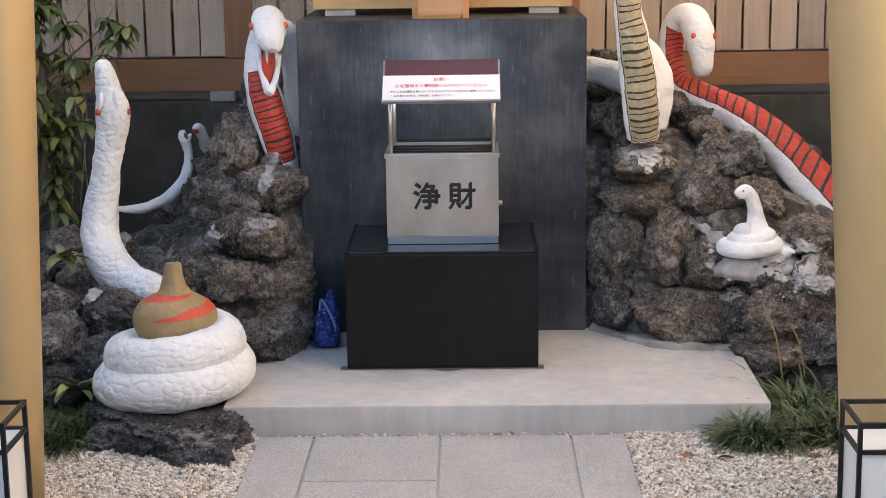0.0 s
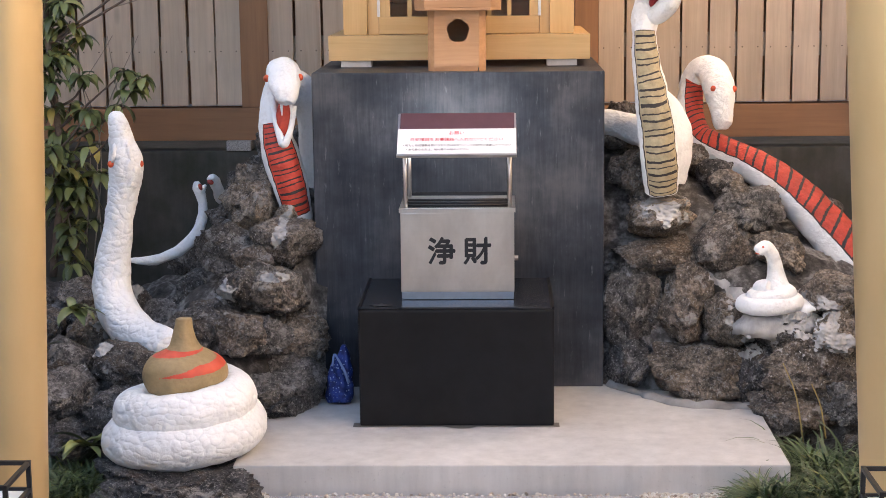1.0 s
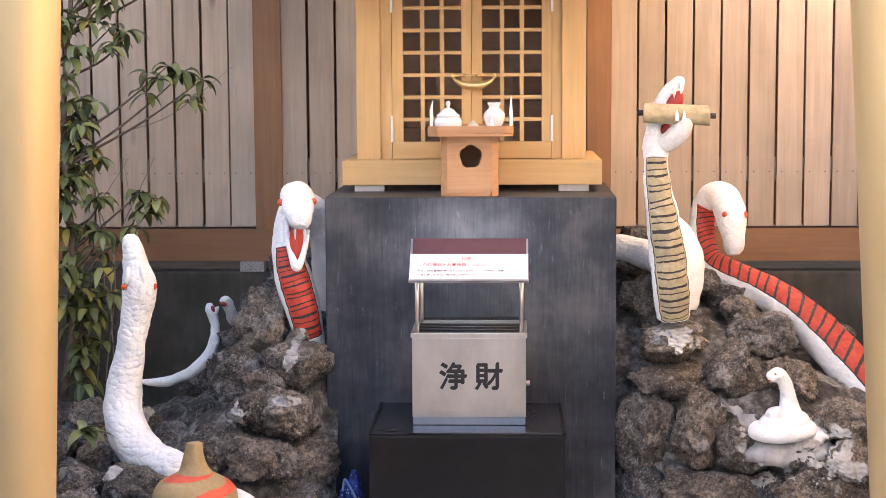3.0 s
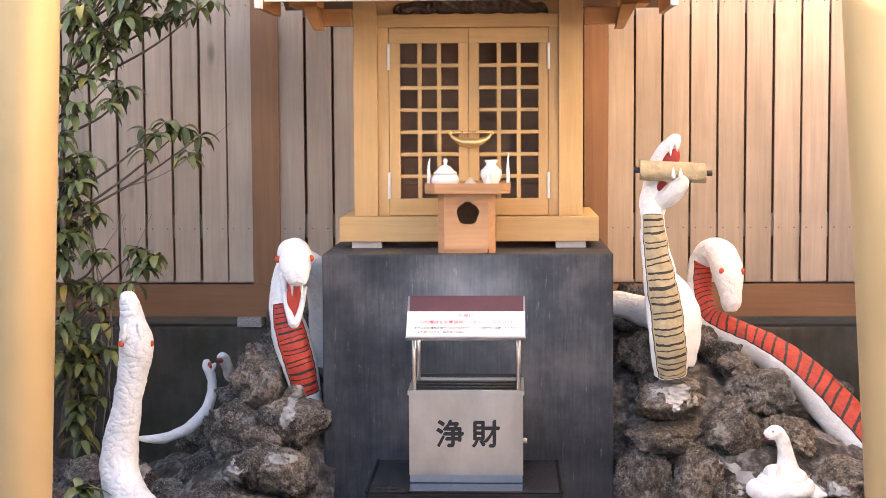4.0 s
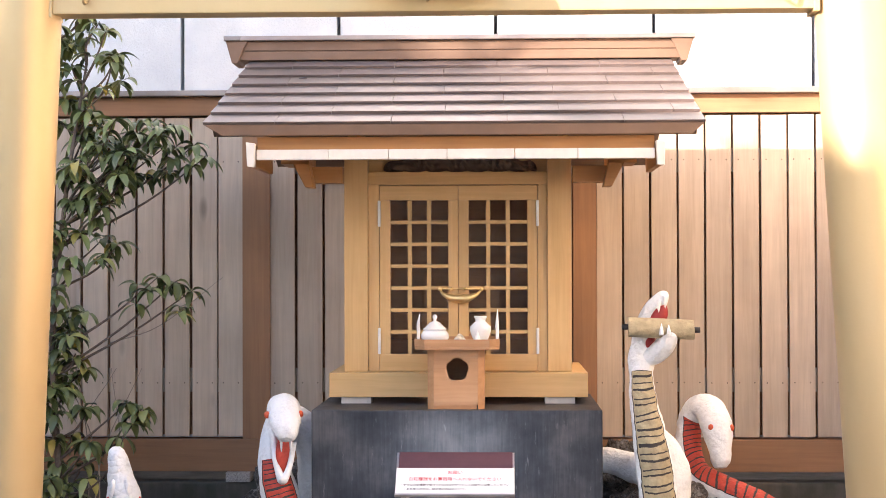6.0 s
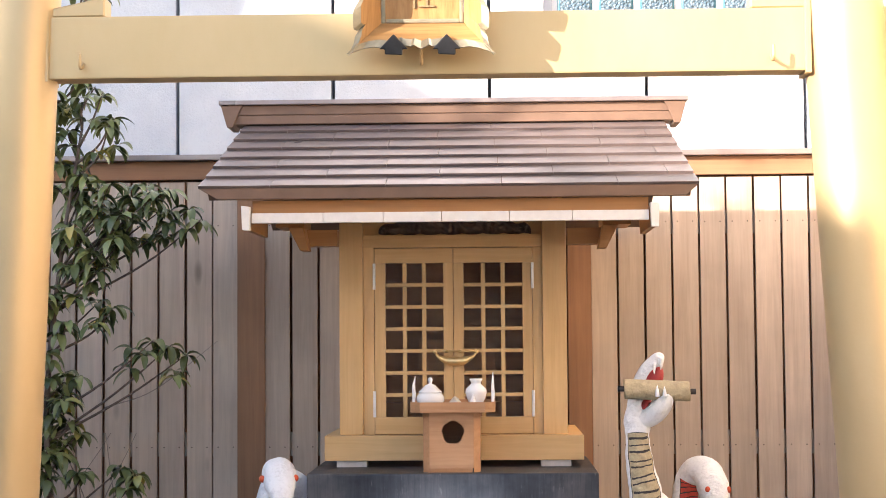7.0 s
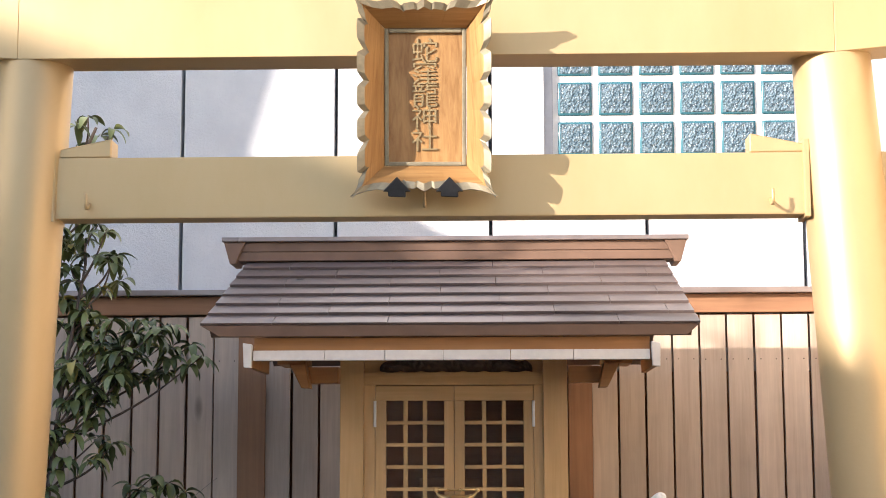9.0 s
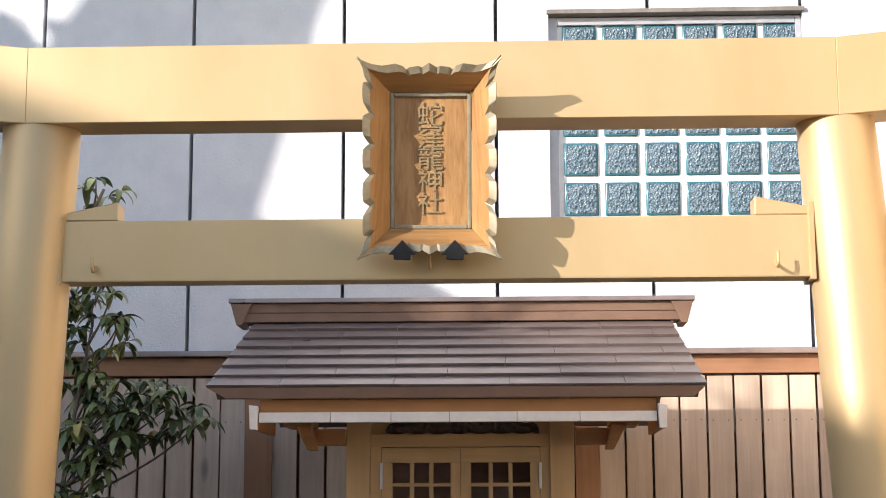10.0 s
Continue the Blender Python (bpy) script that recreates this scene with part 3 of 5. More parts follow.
# ---- plinth, cabinet and offering box ----
led = Mat("cool_lamp_strip", 0.5, Emission_Color=(0.80, 0.90, 1.0, 1.0), Emission_Strength=14.0)
LED = led.colour((0.8, 0.8, 0.8)).m

plinth = thing("concrete_plinth", (0, 0.35, 0.1), "dark trowelled concrete plinth under the small shrine", "plinth")
part("body", box(-0.5, 0.5, 0.0, 0.78, 0.1, 1.204, 0.006), PLINTH, plinth)

cabinet = thing("black_cabinet", (0, -0.25, 0.1), "low black covered cabinet with worn corners", "cabinet")
part("body", box(-0.313, 0.313, -0.494, -0.004, 0.102, 0.484, 0.008), LACQUER, cabinet)
part("top", box(-0.303, 0.303, -0.486, -0.006, 0.4845, 0.491, 0.002), LACQUER_TOP, cabinet, "glossy black top")
for x0, x1 in ((-0.314, -0.304), (0.304, 0.314)):
    part("edge_trim", box(x0, x1, -0.495, -0.006, 0.4843, 0.4935, 0.003), LACQUER, cabinet)
stain = bmesh.new()
star = []
for k in range(22):
    w = 2 * math.pi * k / 22
    r = 0.022 * (1.5 if k % 5 == 0 else 0.75) * random.uniform(0.8, 1.2)
    star.append(stain.verts.new((-0.245 + 1.5 * r * math.cos(w), -0.455 + r * math.sin(w), 0.4925)))
stain.faces.new(star)
part("stain", stain, BLACK_INK, cabinet)
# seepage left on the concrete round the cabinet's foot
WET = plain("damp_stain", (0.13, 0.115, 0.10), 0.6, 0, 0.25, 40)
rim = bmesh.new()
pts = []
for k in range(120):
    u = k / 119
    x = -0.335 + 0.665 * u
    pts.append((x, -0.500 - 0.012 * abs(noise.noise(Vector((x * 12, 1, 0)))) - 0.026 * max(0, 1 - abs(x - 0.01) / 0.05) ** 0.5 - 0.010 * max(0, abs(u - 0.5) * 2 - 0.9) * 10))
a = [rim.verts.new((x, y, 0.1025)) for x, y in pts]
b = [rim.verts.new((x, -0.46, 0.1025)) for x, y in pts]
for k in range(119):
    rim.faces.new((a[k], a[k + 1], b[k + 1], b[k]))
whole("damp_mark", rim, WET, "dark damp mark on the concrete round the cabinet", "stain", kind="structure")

offer = thing("offering_box", (0.004, -0.25, 0.4915), "brushed steel offering box with a small canopy", "offering box")
OX0, OX1, OY0, OY1 = -0.181, 0.189, -0.373, -0.09
bm = box(OX0 + 0.001, OX1 - 0.001, OY0, OY1, 0.517, 0.7775, 0.002)
part("body", bm, STEEL, offer)
part("skirt", box(OX0 + 0.003, OX1 - 0.003, OY0 + 0.002, OY1 - 0.002, 0.4925, 0.5165, 0.001), plain("bluish_steel_skirt", (0.36, 0.40, 0.47), 0.3, 0.9, 0.08), offer, "bluish steel skirt")
for nm, bx in (("rim", (OX0 - 0.003, OX1 + 0.003, OY0 - 0.003, OY0 + 0.014)), ("rim", (OX0 - 0.003, OX1 + 0.003, OY1 - 0.014, OY1 + 0.003)), ("rim", (OX0 - 0.003, OX0 + 0.014, OY0 + 0.0142, OY1 - 0.0142)), ("rim", (OX1 - 0.014, OX1 + 0.003, OY0 + 0.0142, OY1 - 0.0142))):
    part(nm, box(*bx, 0.778, 0.793, 0.0015), STEEL, offer)
part("tray", box(OX0 + 0.015, OX1 - 0.015, OY0 + 0.015, OY1 - 0.015, 0.779, 0.7805), IRON, offer, "dark sunken coin tray")
for k in range(4):
    y = OY0 + 0.05 + 0.06 * k
    part("bar", tube([(OX0 + 0.015, y, 0.786, 0.004), (OX1 - 0.015, y, 0.786, 0.004)], 3, 8), IRON, offer)
part("back_lip", box(OX0 + 0.01, OX1 - 0.01, OY1 - 0.006, OY1 + 0.002, 0.794, 0.806, 0.001), IRON, offer)
for x in (OX0 + 0.018, OX1 - 0.015):
    for y in (OY0 + 0.012, OY1 - 0.012):
        part("post", tube([(x, y, 0.79, 0.0068), (x, y, 0.97, 0.0068)], 3, 16), STEEL, offer)
# canopy: a steep board, notice in front, plum sheet above
slope = lambda z: OY0 - 0.022 + (z - 0.966) * 1.15
part("canopy", box(OX0 - 0.006, OX1 + 0.007, 0, 0.185, -0.004, 0, 0.001, turn=pose(0, slope(0.966), 0.966, 41)), STEEL, offer)
part("plum_sheet", box(OX0 + 0.001, OX1 + 0.001, 0.095, 0.184, 0.0005, 0.003, 0.0005, turn=pose(0, slope(0.966), 0.966, 41)), PLUM, offer, "plum-coloured canopy sheet")
part("notice", box(OX0 - 0.005, OX1 + 0.006, 0.002, 0.112, 0.0035, 0.005, 0.0004, turn=pose(0, slope(0.966), 0.966, 41)), NOTICE, offer, "white laminated notice")
part("canopy_lip", box(OX0 - 0.007, OX1 + 0.008, -0.004, 0.003, -0.006, 0.006, 0.001, turn=pose(0, slope(0.966), 0.966, 41)), STEEL, offer)


def note(text, size, mat, up, dx=0.0, wide=1.0):
    m = pose(0.004 + dx, slope(0.966), 0.966, 41) @ pose(0, up, 0.0055, -90)
    part("words", lettering(text, size, mat, m, 0.0002, wide), mat, offer)


note("お願い", 0.017, RED_INK, 0.092)
note("白蛇種銭をお賽銭箱へ入れないでください", 0.0158, RED_INK, 0.064)
note("・新たに白蛇種銭を受けられた方はお守りとしてお財布に保管してください", 0.0103, BLACK_INK, 0.039)
note("・お礼参りの方は、納め箱にお納めください", 0.0103, BLACK_INK, 0.021, -0.062)
for ch, x in (("浄", -0.049), ("財", 0.067)):
    bm = lettering(ch, 0.093, BLACK_INK, pose(x, OY0 - 0.0009, 0.646), 0.0004)
    base = bm.copy()
    for k, (dx, dz) in enumerate(((0.0035, 0.001), (-0.0015, -0.002), (0.0015, -0.003), (0.002, 0.003))):
        more = base.copy()
        more.transform(Matrix.Translation((dx, -0.0001 * (k + 1), dz)))
        join(bm, more)
    base.free()
    part("character", bm, BLACK_INK, offer, "bold black brush character")
bm = tube([(OX1 - 0.002, -0.25, 0.607, 0.009), (OX1 + 0.012, -0.25, 0.607, 0.009), (OX1 + 0.0125, -0.25, 0.607, 0.006)], 6, 16)
part("lock", bm, STEEL, offer)
part("lamp", box(OX0 + 0.03, OX1 - 0.03, 0.165, 0.183, -0.012, -0.0045, 0.001, turn=pose(0, slope(0.966), 0.966, 41)), LED, offer, "slim lit lamp strip")

# ---- the small shrine ----
shrine = thing("small_shrine", (0, 0.55, 1.204), "small cypress shrine with lattice doors and metal roof", "shrine")
SY = 0.33
part("sill_beam", box(-0.467, 0.465, 0.276, 0.37, 1.228, 1.316, 0.003), HINOKI_X, shrine)
for x0, x1 in ((-0.467, -0.37), (0.368, 0.465)):
    part("sill_side", box(x0, x1, 0.371, 0.96, 1.228, 1.316, 0.003), HINOKI, shrine)
for x0, x1 in ((-0.424, -0.316), (0.311, 0.419)):
    part("foot", box(x0, x1, 0.285, 0.37, 1.2045, 1.2278, 0.002), SLAB, shrine, "pale grey packing block")
for x0, x1 in ((-0.417, -0.331), (0.323, 0.41)):
    for y0 in (SY, 0.86):
        part("post", box(x0, x1, y0, y0 + 0.086, 1.3165, 2.16, 0.003), HINOKI, shrine)
part("jamb", box(-0.3305, -0.291, SY + 0.02, SY + 0.07, 1.3165, 2.043, 0.002), HINOKI, shrine)
part("jamb", box(0.288, 0.3225, SY + 0.02, SY + 0.07, 1.3165, 2.043, 0.002), HINOKI, shrine)
part("lintel", box(-0.3305, 0.3225, SY + 0.012, SY + 0.07, 2.0435 - 0.046, 2.0435, 0.002), HINOKI_X, shrine)
part("side_wall", box(-0.405, -0.385, SY + 0.087, 0.859, 1.317, 2.16), HINOKI, shrine)
part("side_wall", box(0.378, 0.398, SY + 0.087, 0.859, 1.317, 2.16), HINOKI, shrine)
part("back_wall", box(-0.33, 0.322, 0.88, 0.90, 1.317, 2.16), INNER, shrine)
part("floor_board", box(-0.384, 0.377, SY + 0.088, 0.879, 1.30, 1.3168), INNER, shrine)
part("ceiling_board", box(-0.384, 0.377, SY + 0.088, 0.879, 2.05, 2.065), INNER, shrine)
for y0, z1, w in ((0.66, 1.42, 0.30), (0.72, 1.52, 0.26), (0.78, 1.66, 0.15)):
    part("altar_step", box(-w, w, y0, 0.879, 1.3172, z1, 0.002), INNER, shrine, "brown stepped altar inside")
# carved panel over the doors
bm = bmesh.new()
n, m_ = 150, 16
grid = []
for i in range(n):
    col = []
    for j in range(m_):
        u, v = i / (n - 1), j / (m_ - 1)
        x, z = -0.275 + 0.56 * u, 2.050 - 0.006 * abs(math.sin(u * 23)) + (0.012 + 0.062 * math.sin(math.pi * u) ** 0.5 + 0.006 * math.sin(u * 40)) * v
        h = 0.5 + 0.5 * math.sin(x * 150 + 4 * math.sin(x * 47) + 6 * v) * math.cos(v * 9 + x * 63)
        col.append(bm.verts.new((x, SY + 0.04 - 0.028 * h * math.sin(math.pi * min(max(v, 0.03), 0.97)) - 0.008 * noise.noise(Vector((x * 60, v * 6, 0))), z)))
    grid.append(col)
for i in range(n - 1):
    for j in range(m_ - 1):
        bm.faces.new((grid[i][j], grid[i + 1][j], grid[i + 1][j + 1], grid[i][j + 1])).smooth = True
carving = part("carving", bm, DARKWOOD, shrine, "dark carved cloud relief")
part("carving_back", box(-0.3305, 0.3225, SY + 0.045, SY + 0.06, 2.044, 2.16), HINOKI_X, shrine)

# lattice doors
DY = SY + 0.022


HINGE = plain("pale_satin_steel", (0.74, 0.73, 0.71), 0.4, 0.4, 0.05)


def lattice_door(x0, x1, g0, g1, hinge):
    d = part("door", box(x0, x1, DY, DY + 0.028, 1.3185, 1.3795, 0.0015), HINOKI_X, shrine, "lattice door with glass panes")
    part("top_bar", box(x0, x1, DY, DY + 0.028, 1.941, 1.9945, 0.0015), HINOKI_X, d)
    part("stile", box(x0, g0, DY + 0.0005, DY + 0.028, 1.3797, 1.9408, 0.0012), HINOKI, d)
    part("stile", box(g1, x1, DY + 0.0005, DY + 0.028, 1.3797, 1.9408, 0.0012), HINOKI, d)
    step = (g1 - g0) / 3
    for k in (1, 2):
        x = g0 + step * k
        part("muntin", box(x - 0.0075, x + 0.0075, DY + 0.004, DY + 0.022, 1.3797, 1.9408, 0.001), HINOKI, d)
    for k in range(1, 7):
        z = 1.38 + 0.0801 * k
        part("muntin", box(g0, g1, DY + 0.0035, DY + 0.0225, z - 0.0065, z + 0.0065, 0.001), HINOKI_X, d)
    pane_me = finish(box(-step / 2 + 0.002, step / 2 - 0.002, -0.0015, 0.0015, -0.039, 0.039), "pane", PANE)
    for i in range(3):
        for j in range(7):
            p = piece("pane", pane_me, d, pose(g0 + step * (i + 0.5), DY + 0.0245, 1.42 + 0.0801 * j))
            p.visible_shadow = False
    hx = x0 - 0.001 if hinge < 0 else x1 + 0.001
    for z0, z1 in ((1.38, 1.475), (1.845, 1.94)):
        part("hinge", box(hx - 0.005, hx + 0.005, DY - 0.009, DY - 0.0005, z0, z1, 0.002), HINGE, d, "pale steel hinge")
    return d


left_door = lattice_door(-0.2895, -0.0025, -0.250, -0.038, -1)
right_door = lattice_door(-0.0005, 0.2865, 0.036, 0.251, 1)
# boat-shaped brass lock
lock = part("lock", tube([(-0.068, DY - 0.02, 1.613, 0.003), (-0.055, DY - 0.022, 1.598, 0.007), (-0.025, DY - 0.024, 1.585, 0.014), (0.006, DY - 0.024, 1.582, 0.017), (0.037, DY - 0.024, 1.585, 0.014), (0.067, DY - 0.022, 1.598, 0.007), (0.081, DY - 0.02, 1.613, 0.003)], 50, 16), BRASS, left_door, "boat-shaped brass lock")
part("lock_bar", tube([(-0.066, DY - 0.022, 1.6185, 0.0028), (0.08, DY - 0.022, 1.6185, 0.0028)], 3, 10), BRASS, lock)
for x in (-0.068, 0.082):
    part("knob", ball((x, DY - 0.021, 1.617), (0.008, 0.006, 0.008)), BRASS, lock)
for x in (-0.028, 0.021):
    part("eyelet", ball((x, DY - 0.018, 1.6185), (0.0065, 0.014, 0.0065)), BRASS, lock)

# roof: eave frame, shingle courses, ridge
EY, EZ, RY, RZ = -0.253, 2.166, 0.60, 2.487
part("white_eave_board", box(-0.652, -0.4155, -0.245, -0.215, 2.051, 2.084, 0.0015), WHITEPAINT, shrine, "white-painted board")
for x0, x1 in ((-0.4135, -0.2165), (-0.2145, -0.0235), (-0.0215, 0.1995), (0.2015, 0.4065), (0.4085, 0.659)):
    part("white_eave_board", box(x0, x1, -0.245, -0.215, 2.051, 2.084, 0.0015), WHITEPAINT, shrine, "white-painted board")
for x0, x1 in ((-0.685, -0.655), (0.662, 0.692)):
    part("barge_end", prism([(x0, 2.108), (x1, 2.104), (x1 - 0.002, 2.026), (x0 + 0.004, 2.028)], -0.262, -0.23, 0.0015), WHITEPAINT, shrine, "white-painted barge end")
    part("barge_board", prism([(x0 + 0.003, 2.102), (x1 - 0.003, 2.102), (x1 - 0.004, 2.03), (x0 + 0.006, 2.03)], -0.2295, 0.2, 0.0015), EAVE, shrine)
part("eave_beam", box(-0.654, 0.661, -0.212, -0.13, 2.0845, 2.128, 0.002), EAVE, shrine)
soffit = prism([(-0.70, 2.129), (0.71, 2.129), (0.71, 2.14), (-0.70, 2.14)], -0.245, 0.3)
for v in soffit.verts:
    v.co.z += (v.co.y + 0.245) * 0.12
part("soffit", soffit, EAVE, shrine)
for k in range(9):
    x = -0.62 + 0.155 * k
    b = box(x - 0.016, x + 0.016, -0.129, 0.33, 2.09, 2.128, 0.002)
    part("rafter", b, EAVE, shrine)
for x in (-0.52, 0.53):
    s = -1 if x < 0 else 1
    part("bracket_arm", box(min(x, 0.41 * s), max(x, 0.41 * s), 0.19, 0.27, 1.997, 2.055, 0.002), EAVE, shrine)
    part("bracket_end", prism([(x, 2.06), (x + 0.055 * s, 2.06), (x + 0.012 * s, 1.977), (x - 0.018 * s, 1.977)], 0.10, 0.19, 0.002), EAVE, shrine)
    part("purlin", box(min(x, x + 0.10 * s), max(x, x + 0.10 * s), 0.12, 0.33, 2.0605, 2.088, 0.002), EAVE, shrine)
part("fascia", prism([(-0.765, 2.13), (0.782, 2.13), (0.822, 2.166), (-0.826, 2.166)], EY, EY + 0.03, 0.001), COPPER_DARK, shrine, "brown metal fascia")
deck = bmesh.new()
top = [(EY + 0.01, 2.158), (RY, RZ - 0.03), (1.40, 2.158)]
low = [(1.36, 2.131), (RY, RZ - 0.075), (EY + 0.05, 2.131)]
ring = [[deck.verts.new((x, y, z)) for y, z in top + low] for x in (-0.80, 0.80)]
for k in range(6):
    j = (k + 1) % 6
    deck.faces.new((ring[0][k], ring[0][j], ring[1][j], ring[1][k]))
for r, p in ((ring[0], 1), (ring[1], -1)):
    deck.faces.new([r[0], r[1], r[4], r[5]][::p])
    deck.faces.new([r[1], r[2], r[3], r[4]][::p])
bmesh.ops.recalc_face_normals(deck, faces=deck.faces)
for x0 in (-0.405, 0.378):
    gab = bmesh.new()
    tri_ = [[gab.verts.new((x, y, z)) for y, z in ((0.34, 2.1605), (0.93, 2.1605), (0.60, 2.40), (0.45, 2.345))] for x in (x0, x0 + 0.02)]
    for k in range(4):
        gab.faces.new((tri_[0][k], tri_[0][(k + 1) % 4], tri_[1][(k + 1) % 4], tri_[1][k]))
    gab.faces.new(tri_[0])
    gab.faces.new(tri_[1][::-1])
    bmesh.ops.recalc_face_normals(gab, faces=gab.faces)
    part("gable_board", gab, HINOKI, shrine)
part("roof_deck", deck, COPPER_DARK, shrine)
COURSES = 7
for c in range(COURSES):
    a, b = EY - 0.004 + (RY - EY) * c / COURSES, EY + (RY - EY) * (c + 1.12) / COURSES
    za, zb = EZ + (RZ - EZ) * c / COURSES, EZ + (RZ - EZ) * (c + 1.12) / COURSES
    xl, xr = -0.830 + 0.012 * c * 0.35, 0.826 - 0.012 * c * 0.35
    cuts = [xl]
    x = xl + (0.24 if c % 2 == 0 else 0.42) - 0.01 * c
    while x < xr - 0.06:
        cuts.append(x)
        x += 0.383
    cuts.append(xr)
    for x0, x1 in zip(cuts, cuts[1:]):
        bm = bmesh.new()
        e = 0.0011
        lo = [(x0 + e, a + 0.010, za), (x1 - e, a + 0.010, za), (x1 - e, a, za + 0.0085), (x0 + e, a, za + 0.0085)]
        hi = [(x0 + e, b, zb - 0.006), (x1 - e, b, zb - 0.006), (x1 - e, b, zb - 0.003), (x0 + e, b, zb - 0.003)]
        L = [bm.verts.new(p) for p in lo]
        H_ = [bm.verts.new(p) for p in hi]
        for q in ((L[0], L[1], L[2], L[3]), (H_[3], H_[2], H_[1], H_[0]), (L[3], L[2], H_[2], H_[3]), (L[1], L[0], H_[0], H_[1]), (L[0], L[3], H_[3], H_[0]), (L[2], L[1], H_[1], H_[2])):
            bm.faces.new(q)
        dz = random.uniform(0, 0.0012)
        for v in bm.verts:
            v.co.z += dz
        part("shingle", bm, COPPER, shrine)
# ridge box with flared ends and a cap
for z0, z1, y0, half0, half1, nm in ((2.487, 2.522, 0.575, 0.838, 0.842, "ridge_course"), (2.5225, 2.559, 0.572, 0.868, 0.882, "ridge_course")):
    part(nm, prism([(-half0 - 0.002, z0), (half0 - 0.006, z0), (half1 - 0.006, z1), (-half1 - 0.002, z1)], y0, 0.70, 0.002), COPPER_DARK, shrine)
for s in (-1, 1):
    o = -0.004
    part("ridge_end", prism([(o + s * 0.84, 2.474), (o + s * 0.862, 2.474), (o + s * 0.886, 2.559), (o + s * 0.80, 2.559), (o + s * 0.815, 2.535), (o + s * 0.83, 2.50)][::s], 0.56, 0.715, 0.002), COPPER_DARK, shrine)
part("ridge_cap", box(-0.897, 0.889, 0.552, 0.72, 2.5595, 2.577, 0.003), COPPER, shrine)

# ---- the offering stand and what it carries ----
TY = 0.135
stand = thing("offering_stand", (0, TY, 1.204), "chamfered wooden offering stand with a tray top", "offering stand")
oct_ = lambda w, c, z: [(-w + c, -w, z), (w - c, -w, z), (w, -w + c, z), (w, w - c, z), (w - c, w, z), (-w + c, w, z), (-w, w - c, z), (-w, -w + c, z)]


def octagon(w, c, z0, z1, at, wall=0.0):
    bm = bmesh.new()
    lo = [bm.verts.new(Vector(p) + Vector(at)) for p in oct_(w, c, z0)]
    hi = [bm.verts.new(Vector(p) + Vector(at)) for p in oct_(w, c, z1)]
    for k in range(8):
        bm.faces.new((lo[k], lo[(k + 1) % 8], hi[(k + 1) % 8], hi[k]))
    bm.faces.new(lo[::-1])
    bm.faces.new(hi)
    bmesh.ops.bevel(bm, geom=bm.edges[:], offset=0.0012, segments=1, affect="EDGES")
    return bm


# the pedestal's front carries a real keyhole-shaped opening
bx, w, c = -0.003, 0.0985, 0.022
hole = []
for k in range(40):
    t = 2 * math.pi * k / 40
    r = 0.036 * (1 + 0.14 * abs(math.sin(2.5 * (t - math.pi / 2) + math.pi / 2)) ** 0.7)
    hole.append((0.002 + 0.95 * r * math.cos(t), 1.342 + 1.0 * r * math.sin(t)))
bm = bmesh.new()
for y in (TY - w, TY - w + 0.008):
    outer = [(bx - w + c, 1.2045), (bx + w - c, 1.2045), (bx + w - c, 1.411), (bx - w + c, 1.411)]
    ring = []
    for x, z in hole:
        dx, dz = x - 0.002, z - 1.342
        k = min(((bx + w - c - 0.002) if dx > 0 else (0.002 - bx + w - c)) / max(abs(dx), 1e-6), ((1.411 - 1.342) if dz > 0 else (1.342 - 1.2045)) / max(abs(dz), 1e-6))
        ring.append((0.002 + dx * k, 1.342 + dz * k))
    hi_ = [bm.verts.new((x, y, z)) for x, z in hole]
    ho_ = [bm.verts.new((x, y, z)) for x, z in ring]
    for k in range(40):
        bm.faces.new((hi_[k], hi_[(k + 1) % 40], ho_[(k + 1) % 40], ho_[k]))
    for x, z in outer:
        near = sorted(range(40), key=lambda k: (ring[k][0] - x) ** 2 + (ring[k][1] - z) ** 2)[:2]
        bm.faces.new((bm.verts.new((x, y, z)), ho_[near[0]], ho_[near[1]]))
    if y == TY - w:
        keep = hi_
    else:
        for k in range(40):
            bm.faces.new((keep[k], hi_[k], hi_[(k + 1) % 40], keep[(k + 1) % 40]))
bmesh.ops.recalc_face_normals(bm, faces=bm.faces)
part("front_panel", bm, STAND, stand, "front with a cloud-shaped hole")
for s in (-1, 1):
    bm = bmesh.new()
    x0, x1 = bx + s * (w - c), bx + s * w
    q = [(x0, TY - w, 0), (x1, TY - w + c, 0), (x1, TY + w, 0), (x1 - s * 0.008, TY + w, 0), (x1 - s * 0.008, TY - w + c + 0.004, 0), (x0, TY - w + 0.008, 0)]
    lo = [bm.verts.new((x, y, 1.2045)) for x, y, _ in q]
    hi_ = [bm.verts.new((x, y, 1.411)) for x, y, _ in q]
    for k in range(6):
        bm.faces.new((lo[k], lo[(k + 1) % 6], hi_[(k + 1) % 6], hi_[k]))
    bm.faces.new(lo)
    bm.faces.new(hi_)
    bmesh.ops.recalc_face_normals(bm, faces=bm.faces)
    part("side_panel", bm, STAND, stand)
part("back_panel", box(bx - w + 0.009, bx + w - 0.009, TY + w - 0.008, TY + w, 1.2045, 1.411), STAND, stand)
part("tray_base", octagon(0.146, 0.035, 1.4115, 1.422, (0.002, TY, 0)), STAND, stand)
lo, hi_ = oct_(0.147, 0.035, 0), oct_(0.141, 0.033, 0)
